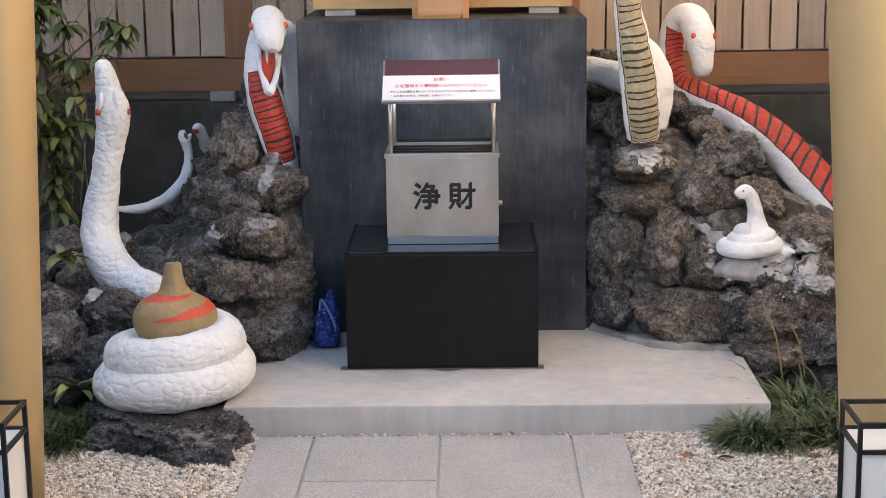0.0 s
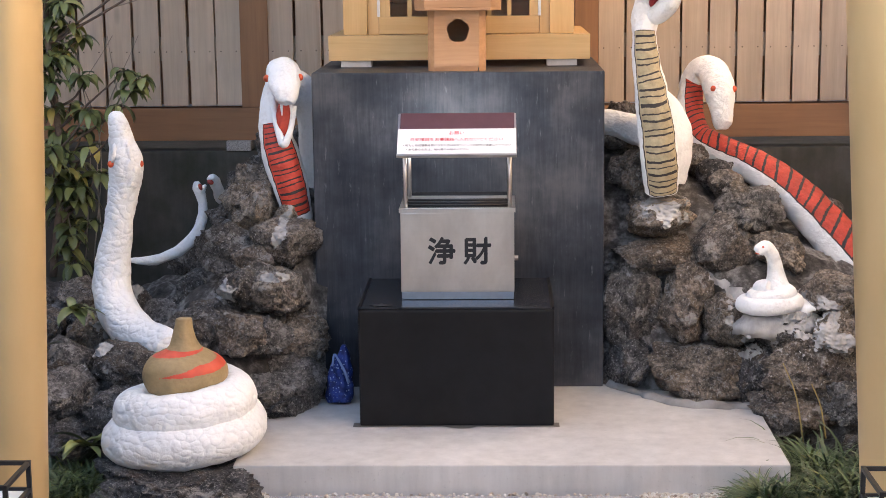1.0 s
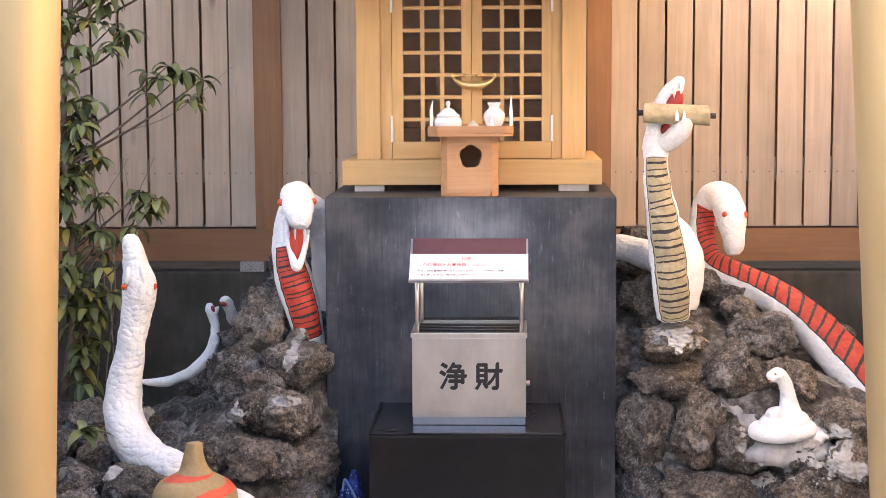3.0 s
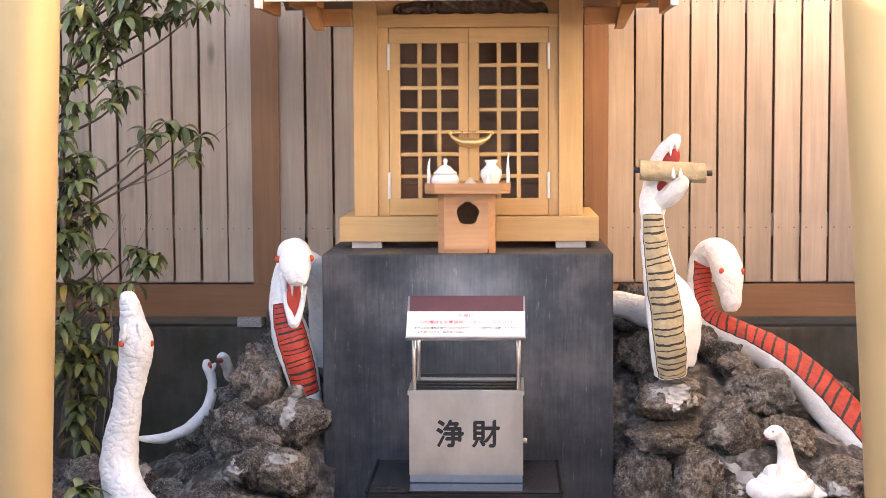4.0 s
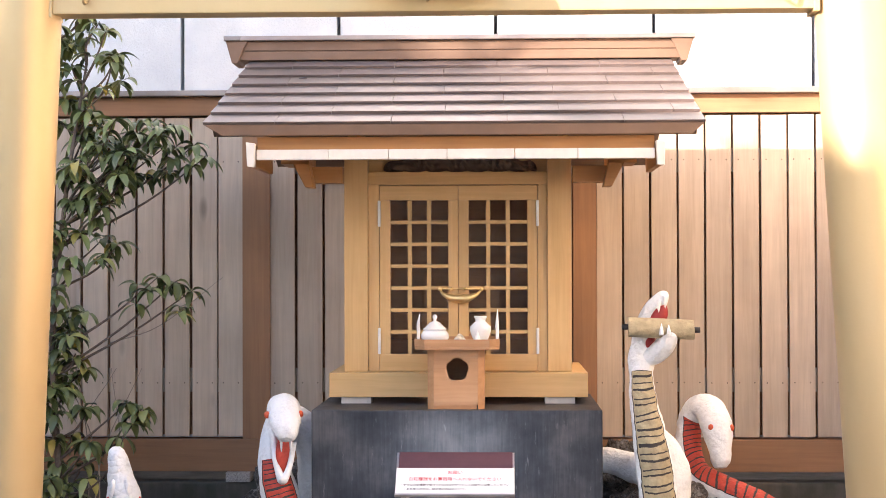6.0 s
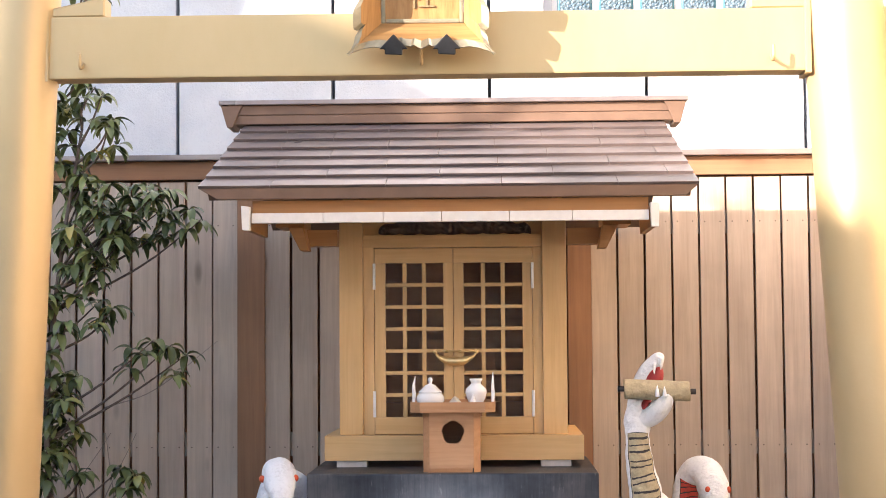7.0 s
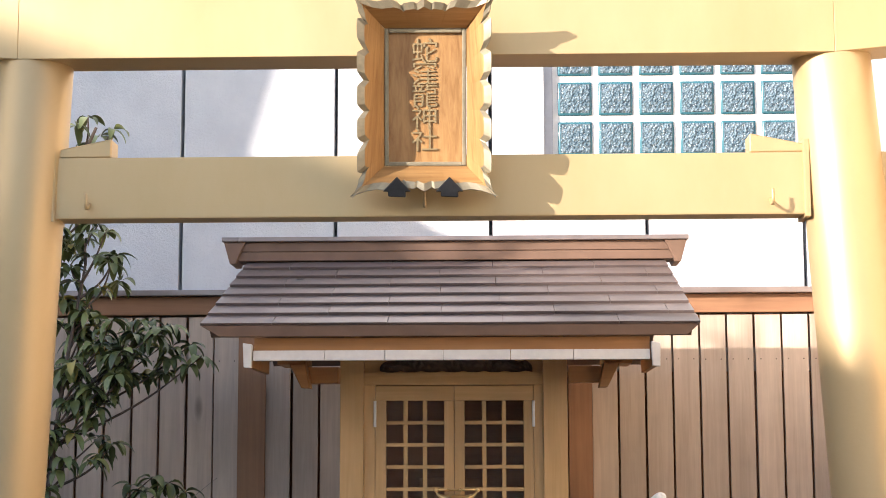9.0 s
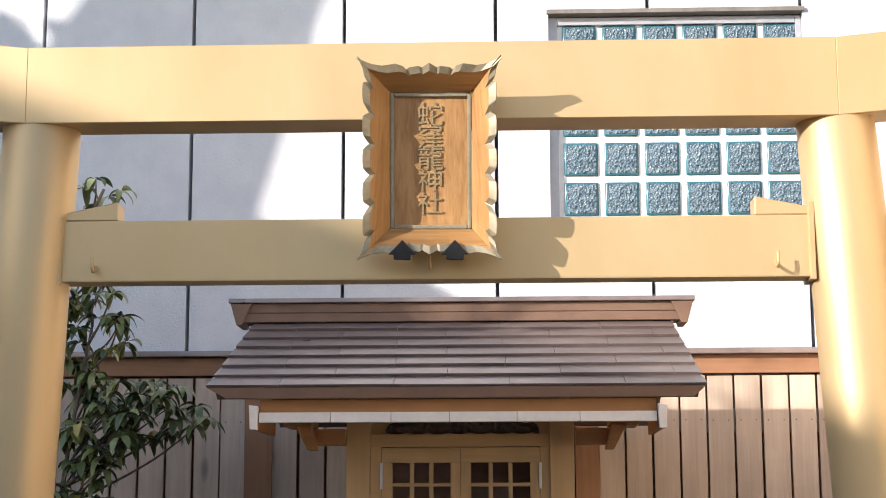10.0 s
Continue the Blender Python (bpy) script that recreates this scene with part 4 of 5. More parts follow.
for k in range(8):
    j = (k + 1) % 8
    bm = bmesh.new()
    vv = [bm.verts.new((x + 0.002, y + TY, z)) for z in (1.4222, 1.447) for x, y, _ in (lo[k], lo[j], hi_[j], hi_[k])]
    for q in ((0, 1, 5, 4), (1, 2, 6, 5), (2, 3, 7, 6), (3, 0, 4, 7), (4, 5, 6, 7), (3, 2, 1, 0)):
        bm.faces.new([vv[i] for i in q])
    part("tray_rim", bm, STAND, stand)

pot = thing("lidded_jar", (-0.077, TY - 0.05, 1.4222), "white porcelain lidded water jar", "jar")
body = part("body", lathe([(0.024, 0.0), (0.026, 0.004), (0.040, 0.012), (0.049, 0.027), (0.0485, 0.040), (0.042, 0.050), (0.036, 0.056)], (-0.077, TY - 0.05, 1.4225), 40), PORCELAIN, pot, smooth=True)
part("lid", lathe([(0.041, 0.0545), (0.041, 0.059), (0.034, 0.064), (0.024, 0.074), (0.019, 0.080), (0.010, 0.084), (0.0055, 0.086), (0.006, 0.093), (0.009, 0.099), (0.006, 0.106), (0.001, 0.109)], (-0.077, TY - 0.05, 1.4225), 40), PORCELAIN, pot, smooth=True)
vase = thing("small_vase", (0.082, TY - 0.04, 1.4222), "white porcelain sake vase on the tray", "vase")
part("body", lathe([(0.018, 0.0), (0.019, 0.006), (0.030, 0.030), (0.0375, 0.052), (0.036, 0.066), (0.024, 0.078), (0.0175, 0.084), (0.019, 0.092), (0.023, 0.098), (0.022, 0.103)], (0.082, TY - 0.04, 1.4225), 40), PORCELAIN, vase, smooth=True)
salt = lathe([(0.015, 0), (0.010, 0.026), (0.001, 0.052)], (0.072, TY - 0.105, 1.4225), 20)
whole("salt_cone", salt, SALT, "small white cone of salt", "salt", smooth=False)
bm = bmesh.new()
for k in range(500):
    r, w_ = 0.03 * math.sqrt(random.random()), random.uniform(0, 6.28)
    ball_z = 1.4235 + 0.040 * (1 - (r / 0.03) ** 1.5)
    bmesh.ops.create_cube(bm, size=0.0032, matrix=pose(0.01 + r * math.cos(w_), TY - 0.075 + 0.7 * r * math.sin(w_), ball_z, random.uniform(0, 90), random.uniform(0, 90), 0))
join(bm, lathe([(0.03, 0), (0.02, 0.022), (0.002, 0.039)], (0.01, TY - 0.075, 1.4222), 20))
whole("rice_offering", bm, plain("dry_rice", (0.62, 0.56, 0.46), 0.8), "small heap of dry rice on the tray", "rice")
for x, top, tilt in ((-0.135, 1.535, 8), (0.139, 1.549, 3)):
    bm = tube([(x, TY - 0.07, 1.424, 0.004), (x + 0.002, TY - 0.07, 1.47, 0.006), (x + 0.001, TY - 0.07, 1.50, 0.0055), (x + 0.05 * math.sin(radians(tilt)), TY - 0.07, top, 0.001)], 16, 8, squash=0.3)
    whole("paper_spill", bm, PAPER, "folded white paper spill stood in the tray", "paper spill")

# ---- the rockery ----
def boulder(seed, fine=5):
    """A lump of lava: a sphere cut by planes, then broken up."""
    rnd = random.Random(seed)
    bm = bmesh.new()
    bmesh.ops.create_icosphere(bm, subdivisions=fine, radius=1.0)
    cuts = []
    for k in range(16):
        n = Vector((rnd.gauss(0, 1), rnd.gauss(0, 1), rnd.gauss(0, 1))).normalized()
        cuts.append((n, rnd.uniform(0.60, 0.88)))
    off = Vector((rnd.uniform(-50, 50), rnd.uniform(-50, 50), rnd.uniform(-50, 50)))
    for v in bm.verts:
        p = v.co.copy()
        for n, h in cuts:
            d = p.dot(n) - h
            if d > 0:
                p -= n * d * 0.96
        q = p * 1.0 + off
        k = 1 + 0.15 * noise.noise(q * 1.6) + 0.12 * noise.noise(q * 3.4) + 0.16 * (0.25 - abs(noise.noise(q * 5.2))) + 0.10 * (0.25 - abs(noise.noise(q * 10))) + 0.06 * noise.noise(q * 17) + 0.05 * (0.3 - abs(noise.noise(q * 30)))
        pit = noise.noise(q * 4.2 + Vector((9, 9, 9)))
        if pit > 0.36:
            k -= (pit - 0.36) * 0.45
        v.co = p * k * 1.14
    for f in bm.faces:
        f.smooth = True
    return bm


def rock(at, size, seed, label, turn=0.0, fine=5):
    bm = boulder(seed, fine)
    bm.transform(pose(*at, 0, random.uniform(-12, 12), turn) @ Matrix.Diagonal((*size, 1)))
    return whole("rock", bm, ROCK, label, "rock", "rocks of the rockery")


RIGHT_ROCKS = [(0.61, 0.04, 0.37, 0.101, 0.151), (0.6, 0.0, 0.17, 0.089, 0.085), (0.84, -0.12, 0.17, 0.175, 0.107), (0.71, 0.07, 0.55, 0.157, 0.085), (0.71, 0.10, 0.69, 0.13, 0.069),
               (0.9, 0.03, 0.58, 0.111, 0.1), (0.79, -0.02, 0.4, 0.1, 0.132), (0.92, -0.11, 0.35, 0.109, 0.103), (1.03, 0.23, 0.70, 0.125, 0.087), (1.09, -0.2, 0.34, 0.082, 0.09),
               (1.16, -0.33, 0.23, 0.178, 0.127), (1.26, -0.31, 0.34, 0.093, 0.081), (1.26, -0.17, 0.45, 0.118, 0.071), (1.11, 0.02, 0.57, 0.085, 0.069), (1.13, -0.37, 0.1, 0.164, 0.081),
               (0.61, 0.47, 0.95, 0.077, 0.098), (0.62, 0.25, 0.81, 0.07, 0.078), (1.27, -0.43, 0.16, 0.095, 0.076), (1.01, -0.23, 0.2, 0.07, 0.098)]
LEFT_ROCKS = [(-0.63, -0.2, 0.49, 0.116, 0.101), (-0.73, -0.25, 0.51, 0.058, 0.069), (-0.59, -0.06, 0.63, 0.109, 0.099), (-0.55, -0.18, 0.32, 0.107, 0.082), (-0.57, -0.27, 0.18, 0.12, 0.089),
              (-0.65, -0.31, 0.35, 0.088, 0.069), (-0.79, -0.02, 0.60, 0.125, 0.095), (-0.73, 0.14, 0.76, 0.112, 0.122), (-0.92, 0.12, 0.40, 0.10, 0.075), (-1.06, 0.06, 0.33, 0.10, 0.07),
              (-1.25, -0.08, 0.31, 0.094, 0.11), (-1.06, -0.52, 0.29, 0.097, 0.094), (-1.23, -0.56, 0.21, 0.103, 0.094), (-1.27, -0.38, 0.27, 0.096, 0.089), (-1.36, 0.1, 0.38, 0.086, 0.08),
              (-0.84, -0.28, 0.38, 0.114, 0.08), (-0.72, -0.36, 0.38, 0.087, 0.068), (-0.58, -0.33, 0.12, 0.088, 0.058), (-1.22, -0.68, 0.11, 0.092, 0.074), (-1.06, -0.65, 0.18, 0.092, 0.081)]
LEFT_ROCKS += [(-0.70, 0.52, 0.88, 0.09, 0.10), (-0.79, 0.5, 0.75, 0.10, 0.09), (-0.86, 0.46, 0.62, 0.09, 0.08), (-0.62, 0.38, 0.84, 0.08, 0.10)]
n = 0
for rocks in (RIGHT_ROCKS, LEFT_ROCKS):
    for x, y, z, w, h in rocks:
        n += 1
        rock((x, y + 0.03, z), (w * 1.0, 0.09 + 0.4 * w, h * 1.0), n, "rough grey-brown lava rock set in the rockery", random.uniform(-25, 25))
rock((1.27, -0.52, 0.04), (0.05, 0.05, 0.042), 71, "small pale grey rock beside the grass")
bm = boulder(36, 6)
bm.transform(pose(-0.815, -0.83, -0.01, 0, 0, 4) @ Matrix.Diagonal((0.265, 0.36, 0.22, 1)))
for v in bm.verts:
    level = 0.088 + 0.022 * noise.noise(v.co * 9) + 0.008 * noise.noise(v.co * 30)
    v.co.z = level + (v.co.z - level) * 0.12 if v.co.z > level else v.co.z
whole("rock", bm, BASALT, "broad dark lava rock under the coiled snake", "rock", "rocks of the rockery")
# lesser rocks that fill the bank
k = 0
rnd = random.Random(5)
while k < 84:
    x = rnd.choice((-1, 1)) * rnd.uniform(0.53, 1.65)
    y = rnd.uniform(-0.55, 0.85)
    z = mound(x, y)
    if z < 0.07 or (x > 1.0 and -0.1 < y < 0.5) or (x > 0 and x < 1.3 and y < 0.12) or (abs(x) < 0.62 and y < 0) or (-1.32 < x < -0.86 and -0.5 < y < 0.02) or (-1.3 < x < -0.93 and 0.2 < y < 0.62):
        continue
    s = rnd.uniform(0.032, 0.075)
    rock((x, y, z - 0.005), (s * rnd.uniform(0.9, 1.5), s, s * rnd.uniform(0.7, 1.1)), 200 + k, "small lava rock wedged into the bank", rnd.uniform(0, 360), 4)
    k += 1

# pale cement smeared over the rocks: thin ragged skins that follow them
PALE = concrete_mat("pale_mortar", (0.13, 0.127, 0.124), (0.56, 0.55, 0.54))
bm = bmesh.new()
rows = []
for i in range(26):
    f = i / 25
    row = []
    for j in range(72):
        w = 2 * math.pi * j / 72
        k = f * (1 + 0.22 * noise.noise(Vector((math.cos(w) * 1.6, math.sin(w) * 1.6, 4))))
        x, y = 1.065 + 0.165 * k * math.cos(w), -0.19 + 0.115 * k * math.sin(w)
        row.append(bm.verts.new((x, y, 0.415 - 0.05 * max(0, f - 0.5) ** 1.3 * 2.2 + 0.012 * noise.fractal(Vector((x * 22, y * 22, 1)), 0.8, 2.0, 4))))
    rows.append(row)
for p, q in zip(rows, rows[1:]):
    for j in range(72):
        bm.faces.new((p[j], p[(j + 1) % 72], q[(j + 1) % 72], q[j])).smooth = True
bmesh.ops.remove_doubles(bm, verts=rows[0], dist=0.02)
low = bmesh.ops.extrude_face_region(bm, geom=bm.faces[:])
for v in low["geom"]:
    if isinstance(v, bmesh.types.BMVert):
        v.co.z -= 0.03
bmesh.ops.recalc_face_normals(bm, faces=bm.faces)
whole("mortar_mound", bm, PALE, "pale cement bed under the small snake", "mortar", kind="stuff")
bpy.context.view_layer.update()
wv, wf = [], []
for ob in list(scene.objects):
    if ob.type == "MESH" and ob.name.split(".")[0] in ("rock", "rockery_soil", "mortar_mound"):
        base = len(wv)
        wv += [v.co.copy() for v in ob.data.vertices]
        wf += [tuple(k + base for k in p.vertices) for p in ob.data.polygons]
ROCK_TREE = BVHTree.FromPolygons(wv, wf)


def smear(cx, cz, rx, rz, seed, full=0.5):
    """A skin of cement over the front of the rocks, inside a ragged oval in x, z."""
    step = 0.0022
    nx, nz = int(2.4 * rx / step), int(2.4 * rz / step)
    verts, faces, spot = [], [], {}
    way = Vector((0, 1, -0.12)).normalized()
    for i in range(nx):
        for j in range(nz):
            x, z = cx - 1.2 * rx + i * step, cz - 1.2 * rz + j * step
            r = math.hypot((x - cx) / rx, (z - cz) / rz)
            if r + 1.1 * noise.fractal(Vector((x * 20, seed * 3.1, z * 20)), 1.0, 2.0, 3) > 0.45 + full:
                continue
            eye = Vector((x, -1.3, z + 0.12 * 1.1))
            near = ROCK_TREE.ray_cast(eye, way)
            if near[0] is None:
                continue
            spot[i, j] = len(verts)
            verts.append(near[0] - way * (0.003 + 0.004 * noise.noise(Vector((x * 60, seed, z * 60))) + 0.006 * max(0, 1 - r)))
    for i, j in spot:
        q = [(i, j), (i + 1, j), (i + 1, j + 1), (i, j + 1)]
        if all(k in spot for k in q):
            q = [spot[k] for k in q]
            if max(verts[k].y for k in q) - min(verts[k].y for k in q) < 0.02:
                faces.append(q)
    me = bpy.data.meshes.new("mortar_patch")
    me.from_pydata([tuple(v) for v in verts], [], faces)
    me.materials.append(PALE)
    me.shade_smooth()
    return tagged(new("mortar_patch", me), "pale cement smeared between the rocks", "mortar", kind="stuff")


for k, (x, z, rx, rz, full) in enumerate(((1.067, 0.425, 0.168, 0.05, 0.6), (1.164, 0.364, 0.065, 0.083, 0.45), (1.24, 0.334, 0.074, 0.041, 0.35), (0.988, 0.30, 0.059, 0.046, 0.3), (0.723, 0.747, 0.108, 0.055, 0.35),
                                          (0.89, 0.50, 0.05, 0.03, 0.1), (-1.168, 0.369, 0.083, 0.11, 0.35), (-1.199, 0.447, 0.045, 0.027, 0.3), (-0.603, 0.691, 0.031, 0.078, 0.35), (-0.609, 0.547, 0.061, 0.019, 0.3), (-0.759, 0.509, 0.038, 0.053, 0.3))):
    smear(x, z, rx, rz, k + 1, full)

fillet = tube([(0.53, 0.02, 0.098, 0.026), (0.62, -0.10, 0.098, 0.022), (0.74, -0.24, 0.098, 0.026), (0.86, -0.27, 0.098, 0.024), (0.96, -0.27, 0.096, 0.028), (1.0, -0.30, 0.09, 0.02)], 120, 14)
for v in fillet.verts:
    v.co += Vector(noise.noise_vector(v.co * 22)) * 0.012
    v.co.z = max(0.09, 0.1 + (v.co.z - 0.1) * 0.8)
whole("mortar_fillet", fillet, concrete_mat("grey_mortar", (0.16, 0.15, 0.142), (0.36, 0.345, 0.33)), "grey cement fillet along the foot of the rocks", "mortar", kind="stuff", smooth=True)

# ---- the snakes ----
def statue(name, bm, mats, label):
    bmesh.ops.recalc_face_normals(bm, faces=bm.faces)
    return whole(name, bm, mats, label, "statue", "snake statues")


def roughen(bm, amount=0.004):
    for v in bm.verts:
        v.co += Vector(noise.noise_vector(v.co * 17)) * amount + Vector(noise.noise_vector(v.co * 55)) * amount * 0.45
    return bm


def striped(start, stop, count, edge, line=0.16):
    """Belly plates between start and stop of a body's length: 1 paint, 2 black lines, 0 the white back."""
    def pick(u, c, s):
        if not start <= u <= stop or c < edge:
            return 0
        if c < edge + 0.10 and s * 1 != 9:
            return 2 if c < edge + 0.07 else 1
        f = (u - start) / (stop - start) * count + 0.16 * math.sin(u * 90) + 0.35 * (1 - c)
        return 2 if f % 1.0 < line else 1
    return pick


# the great coiled one
bm = tube([(-0.925, -0.42, 0.33, 0.06), (-0.97, -0.36, 0.335, 0.064), (-1.052, -0.28, 0.345, 0.068), (-1.13, -0.21, 0.385, 0.071), (-1.18, -0.15, 0.467, 0.068), (-1.184, -0.12, 0.559, 0.061), (-1.168, -0.12, 0.64, 0.054),
           (-1.154, -0.12, 0.715, 0.049), (-1.14, -0.12, 0.79, 0.049), (-1.128, -0.12, 0.85, 0.053), (-1.120, -0.125, 0.905, 0.059), (-1.122, -0.13, 0.945, 0.054), (-1.130, -0.13, 0.985, 0.044), (-1.139, -0.13, 1.035, 0.036), (-1.146, -0.13, 1.074, 0.028), (-1.148, -0.13, 1.090, 0.015)], 110, 40)
coil = []
for k in range(60):
    t = k / 59
    w = math.radians(150 + 640 * t)
    r = 0.194 - 0.056 * t
    coil.append((-0.826 + r * math.cos(w) + 0.008 * t, -0.75 + r * math.sin(w), 0.136 + 0.150 * t, 0.070 - 0.002 * t))
tube(coil, 220, 40, bm, up=(0, 0, 1))
roughen(bm, 0.005)
for f in bm.faces:
    f.smooth = True
hat_rows = glide([(0.118, 0.30), (0.128, 0.325), (0.130, 0.345), (0.124, 0.372), (0.105, 0.395), (0.075, 0.412), (0.05, 0.428), (0.038, 0.452), (0.030, 0.482), (0.025, 0.508), (0.021, 0.517), (0.001, 0.519)], 130)
hat = lathe([(max(r, 0.0008), z) for r, z in hat_rows], (-0.823, -0.75, 0.0), 180)
for f in hat.faces:
    c = f.calc_center_median()
    w = math.degrees(math.atan2(c.y + 0.75, c.x + 0.823))
    ring_ = 0.402 + 0.00012 * (w + 170) < c.z < 0.424 and -179 < w < 60
    sweep = c.z - 0.360 - 0.00015 * (w + 90)
    f.material_index = 2 if ring_ or (0.0 < sweep < 0.026 * min(1, max(0, (w + 116) / 60)) and -116 < w < 60) else 1
    f.smooth = True
roughen(hat, 0.0025)
join(bm, hat)
ball((-1.150, -0.176, 0.955), (0.010, 0.012, 0.034), (0, 8, 0), bm, 2, 0, 0.002)
ball((-1.098, -0.172, 0.955), (0.010, 0.012, 0.034), (0, -10, 0), bm, 2, 0, 0.002)
ball((-1.162, -0.172, 0.918), (0.011, 0.009, 0.012), (0, 0, 0), bm, 2, 3)
ball((-1.066, -0.14, 0.915), (0.009, 0.009, 0.012), (0, 0, 0), bm, 2, 3)
statue("snake_statue", bm, [WHITE_SCALES, plain("tan_painted_cement", (0.36, 0.26, 0.13), 0.6, 0, 0.14, 60, 0.003), plain("red_painted_band", (0.62, 0.08, 0.04), 0.5, 0, 0.12), EYE], "large white scaly snake coiled on a rock, tan swirl cap")

# the hooded one beside the plinth
bm = tube([(-0.607, 0.12, 1.20, 0.040), (-0.632, 0.14, 1.14, 0.050), (-0.648, 0.13, 1.07, 0.050), (-0.645, 0.11, 1.0, 0.056), (-0.628, 0.09, 0.93, 0.063), (-0.604, 0.08, 0.85, 0.065), (-0.58, 0.08, 0.76, 0.058), (-0.567, 0.10, 0.68, 0.05)], 600, 80, mats=striped(0.40, 0.93, 17, 0.58, 0.26), up=(0.22, -1, 0))
tube([(-0.63, 0.2, 1.15, 0.04), (-0.575, 0.24, 1.15, 0.05), (-0.53, 0.27, 1.06, 0.062), (-0.51, 0.28, 0.92, 0.07), (-0.50, 0.28, 0.7, 0.07)], 50, 28, bm)
roughen(bm, 0.004)
head = tube([(-0.622, 0.16, 1.19, 0.040), (-0.614, 0.12, 1.208, 0.052), (-0.604, 0.07, 1.200, 0.059), (-0.594, 0.02, 1.172, 0.054), (-0.584, -0.02, 1.140, 0.044), (-0.579, -0.042, 1.118, 0.034), (-0.577, -0.052, 1.108, 0.016)], 60, 32, up=(0, 0, 1), squash=0.85)
join(bm, roughen(head, 0.005))
ball((-0.603, 0.050, 1.05), (0.028, 0.028, 0.080), (-8, 8, 0), bm, 3, 1, 0.003)
tube([(-0.648, 0.09, 1.13, 0.013), (-0.634, 0.05, 1.05, 0.012), (-0.614, 0.018, 0.985, 0.013), (-0.600, 0.006, 0.964, 0.017), (-0.586, 0.016, 0.985, 0.012), (-0.574, 0.03, 1.03, 0.010), (-0.566, 0.04, 1.09, 0.010)], 50, 14, bm)
for x, z in ((-0.605, 1.105), (-0.572, 1.098)):
    tube([(x, 0.0, z + 0.01, 0.007), (x + 0.001, 0.005, z - 0.045, 0.002)], 6, 10, bm)
ball((-0.656, 0.026, 1.186), (0.012, 0.012, 0.013), (0, 0, 0), bm, 2, 3)
ball((-0.543, 0.034, 1.188), (0.012, 0.012, 0.013), (0, 0, 0), bm, 2, 3)
statue("snake_statue", bm, [WHITE_PLASTER, RED_BELLY, BLACK_LINE, EYE], "white rearing snake with open mouth and red belly")

# the one that holds a scroll
bm = tube([(0.652, 0.08, 1.46, 0.034), (0.645, 0.085, 1.41, 0.044), (0.638, 0.08, 1.36, 0.045), (0.638, 0.07, 1.30, 0.042), (0.648, 0.06, 1.21, 0.049), (0.663, 0.055, 1.12, 0.057), (0.678, 0.055, 1.02, 0.063), (0.690, 0.055, 0.93, 0.066), (0.699, 0.07, 0.85, 0.064), (0.705, 0.09, 0.78, 0.058)], 700, 80, mats=striped(0.28, 0.995, 23, 0.52, 0.24), up=(0.05, -1, 0))
tube([(0.69, 0.14, 1.12, 0.03), (0.725, 0.17, 1.05, 0.058), (0.750, 0.17, 0.97, 0.068), (0.750, 0.165, 0.89, 0.066), (0.738, 0.16, 0.80, 0.055)], 40, 28, bm)
tube([(0.42, 0.40, 0.985, 0.05), (0.56, 0.37, 0.985, 0.050), (0.66, 0.28, 0.96, 0.052), (0.72, 0.2, 0.92, 0.055)], 40, 24, bm)
roughen(bm, 0.005)
tube([(0.642, 0.09, 1.41, 0.040), (0.655, 0.08, 1.48, 0.040), (0.678, 0.065, 1.54, 0.036), (0.702, 0.05, 1.578, 0.028), (0.716, 0.04, 1.600, 0.018), (0.720, 0.035, 1.608, 0.006)], 40, 24, bm)
tube([(0.645, 0.09, 1.38, 0.034), (0.685, 0.05, 1.395, 0.036), (0.716, 0.01, 1.428, 0.034), (0.731, -0.012, 1.462, 0.026), (0.736, -0.022, 1.482, 0.010)], 40, 24, bm)
ball((0.695, 0.038, 1.515), (0.028, 0.028, 0.055), (0, 25, 0), bm, 3, 4, 0.002)
ball((0.668, 0.052, 1.435), (0.017, 0.024, 0.024), (0, 25, 0), bm, 3, 4, 0.002)
for x, y, z0, z1 in ((0.693, 0.005, 1.578, 1.538), (0.716, 0.012, 1.595, 1.552), (0.698, -0.04, 1.462, 1.502), (0.722, -0.045, 1.462, 1.498)):
    tube([(x, y, z0, 0.008), (x, y, (z0 + z1) / 2, 0.006), (x, y, z1, 0.001)], 8, 10, bm)
tube([(0.602, 0.0, 1.4885, 0.032), (0.604, 0.0, 1.4885, 0.034), (0.796, 0.0, 1.4795, 0.034), (0.798, 0.0, 1.4795, 0.032)], 24, 28, bm, mats=lambda u, c, s: 1)
for x0, x1, z in ((0.567, 0.602, 1.4895), (0.798, 0.833, 1.4785)):
    tube([(x0, 0, z, 0.010), (x1, 0, z, 0.010)], 4, 14, bm, mats=lambda u, c, s: 2)
statue("snake_statue", bm, [WHITE_PLASTER, TAN_BELLY, BLACK_LINE, EYE, plain("crimson_mouth_paint", (0.32, 0.02, 0.02), 0.5, 0, 0.15)], "white upright snake with ochre belly biting a scroll")

# the long red-bellied one


def red_back(u, c, s):
    if u < 0.435 or c < 0.55:
        return 0
    if c < 0.61:
        return 2
    f = (u - 0.43) * 58 + 0.2 * math.sin(u * 60) - 0.6 * s + 0.3 * c
    return 2 if f % 1.0 < 0.22 else 1


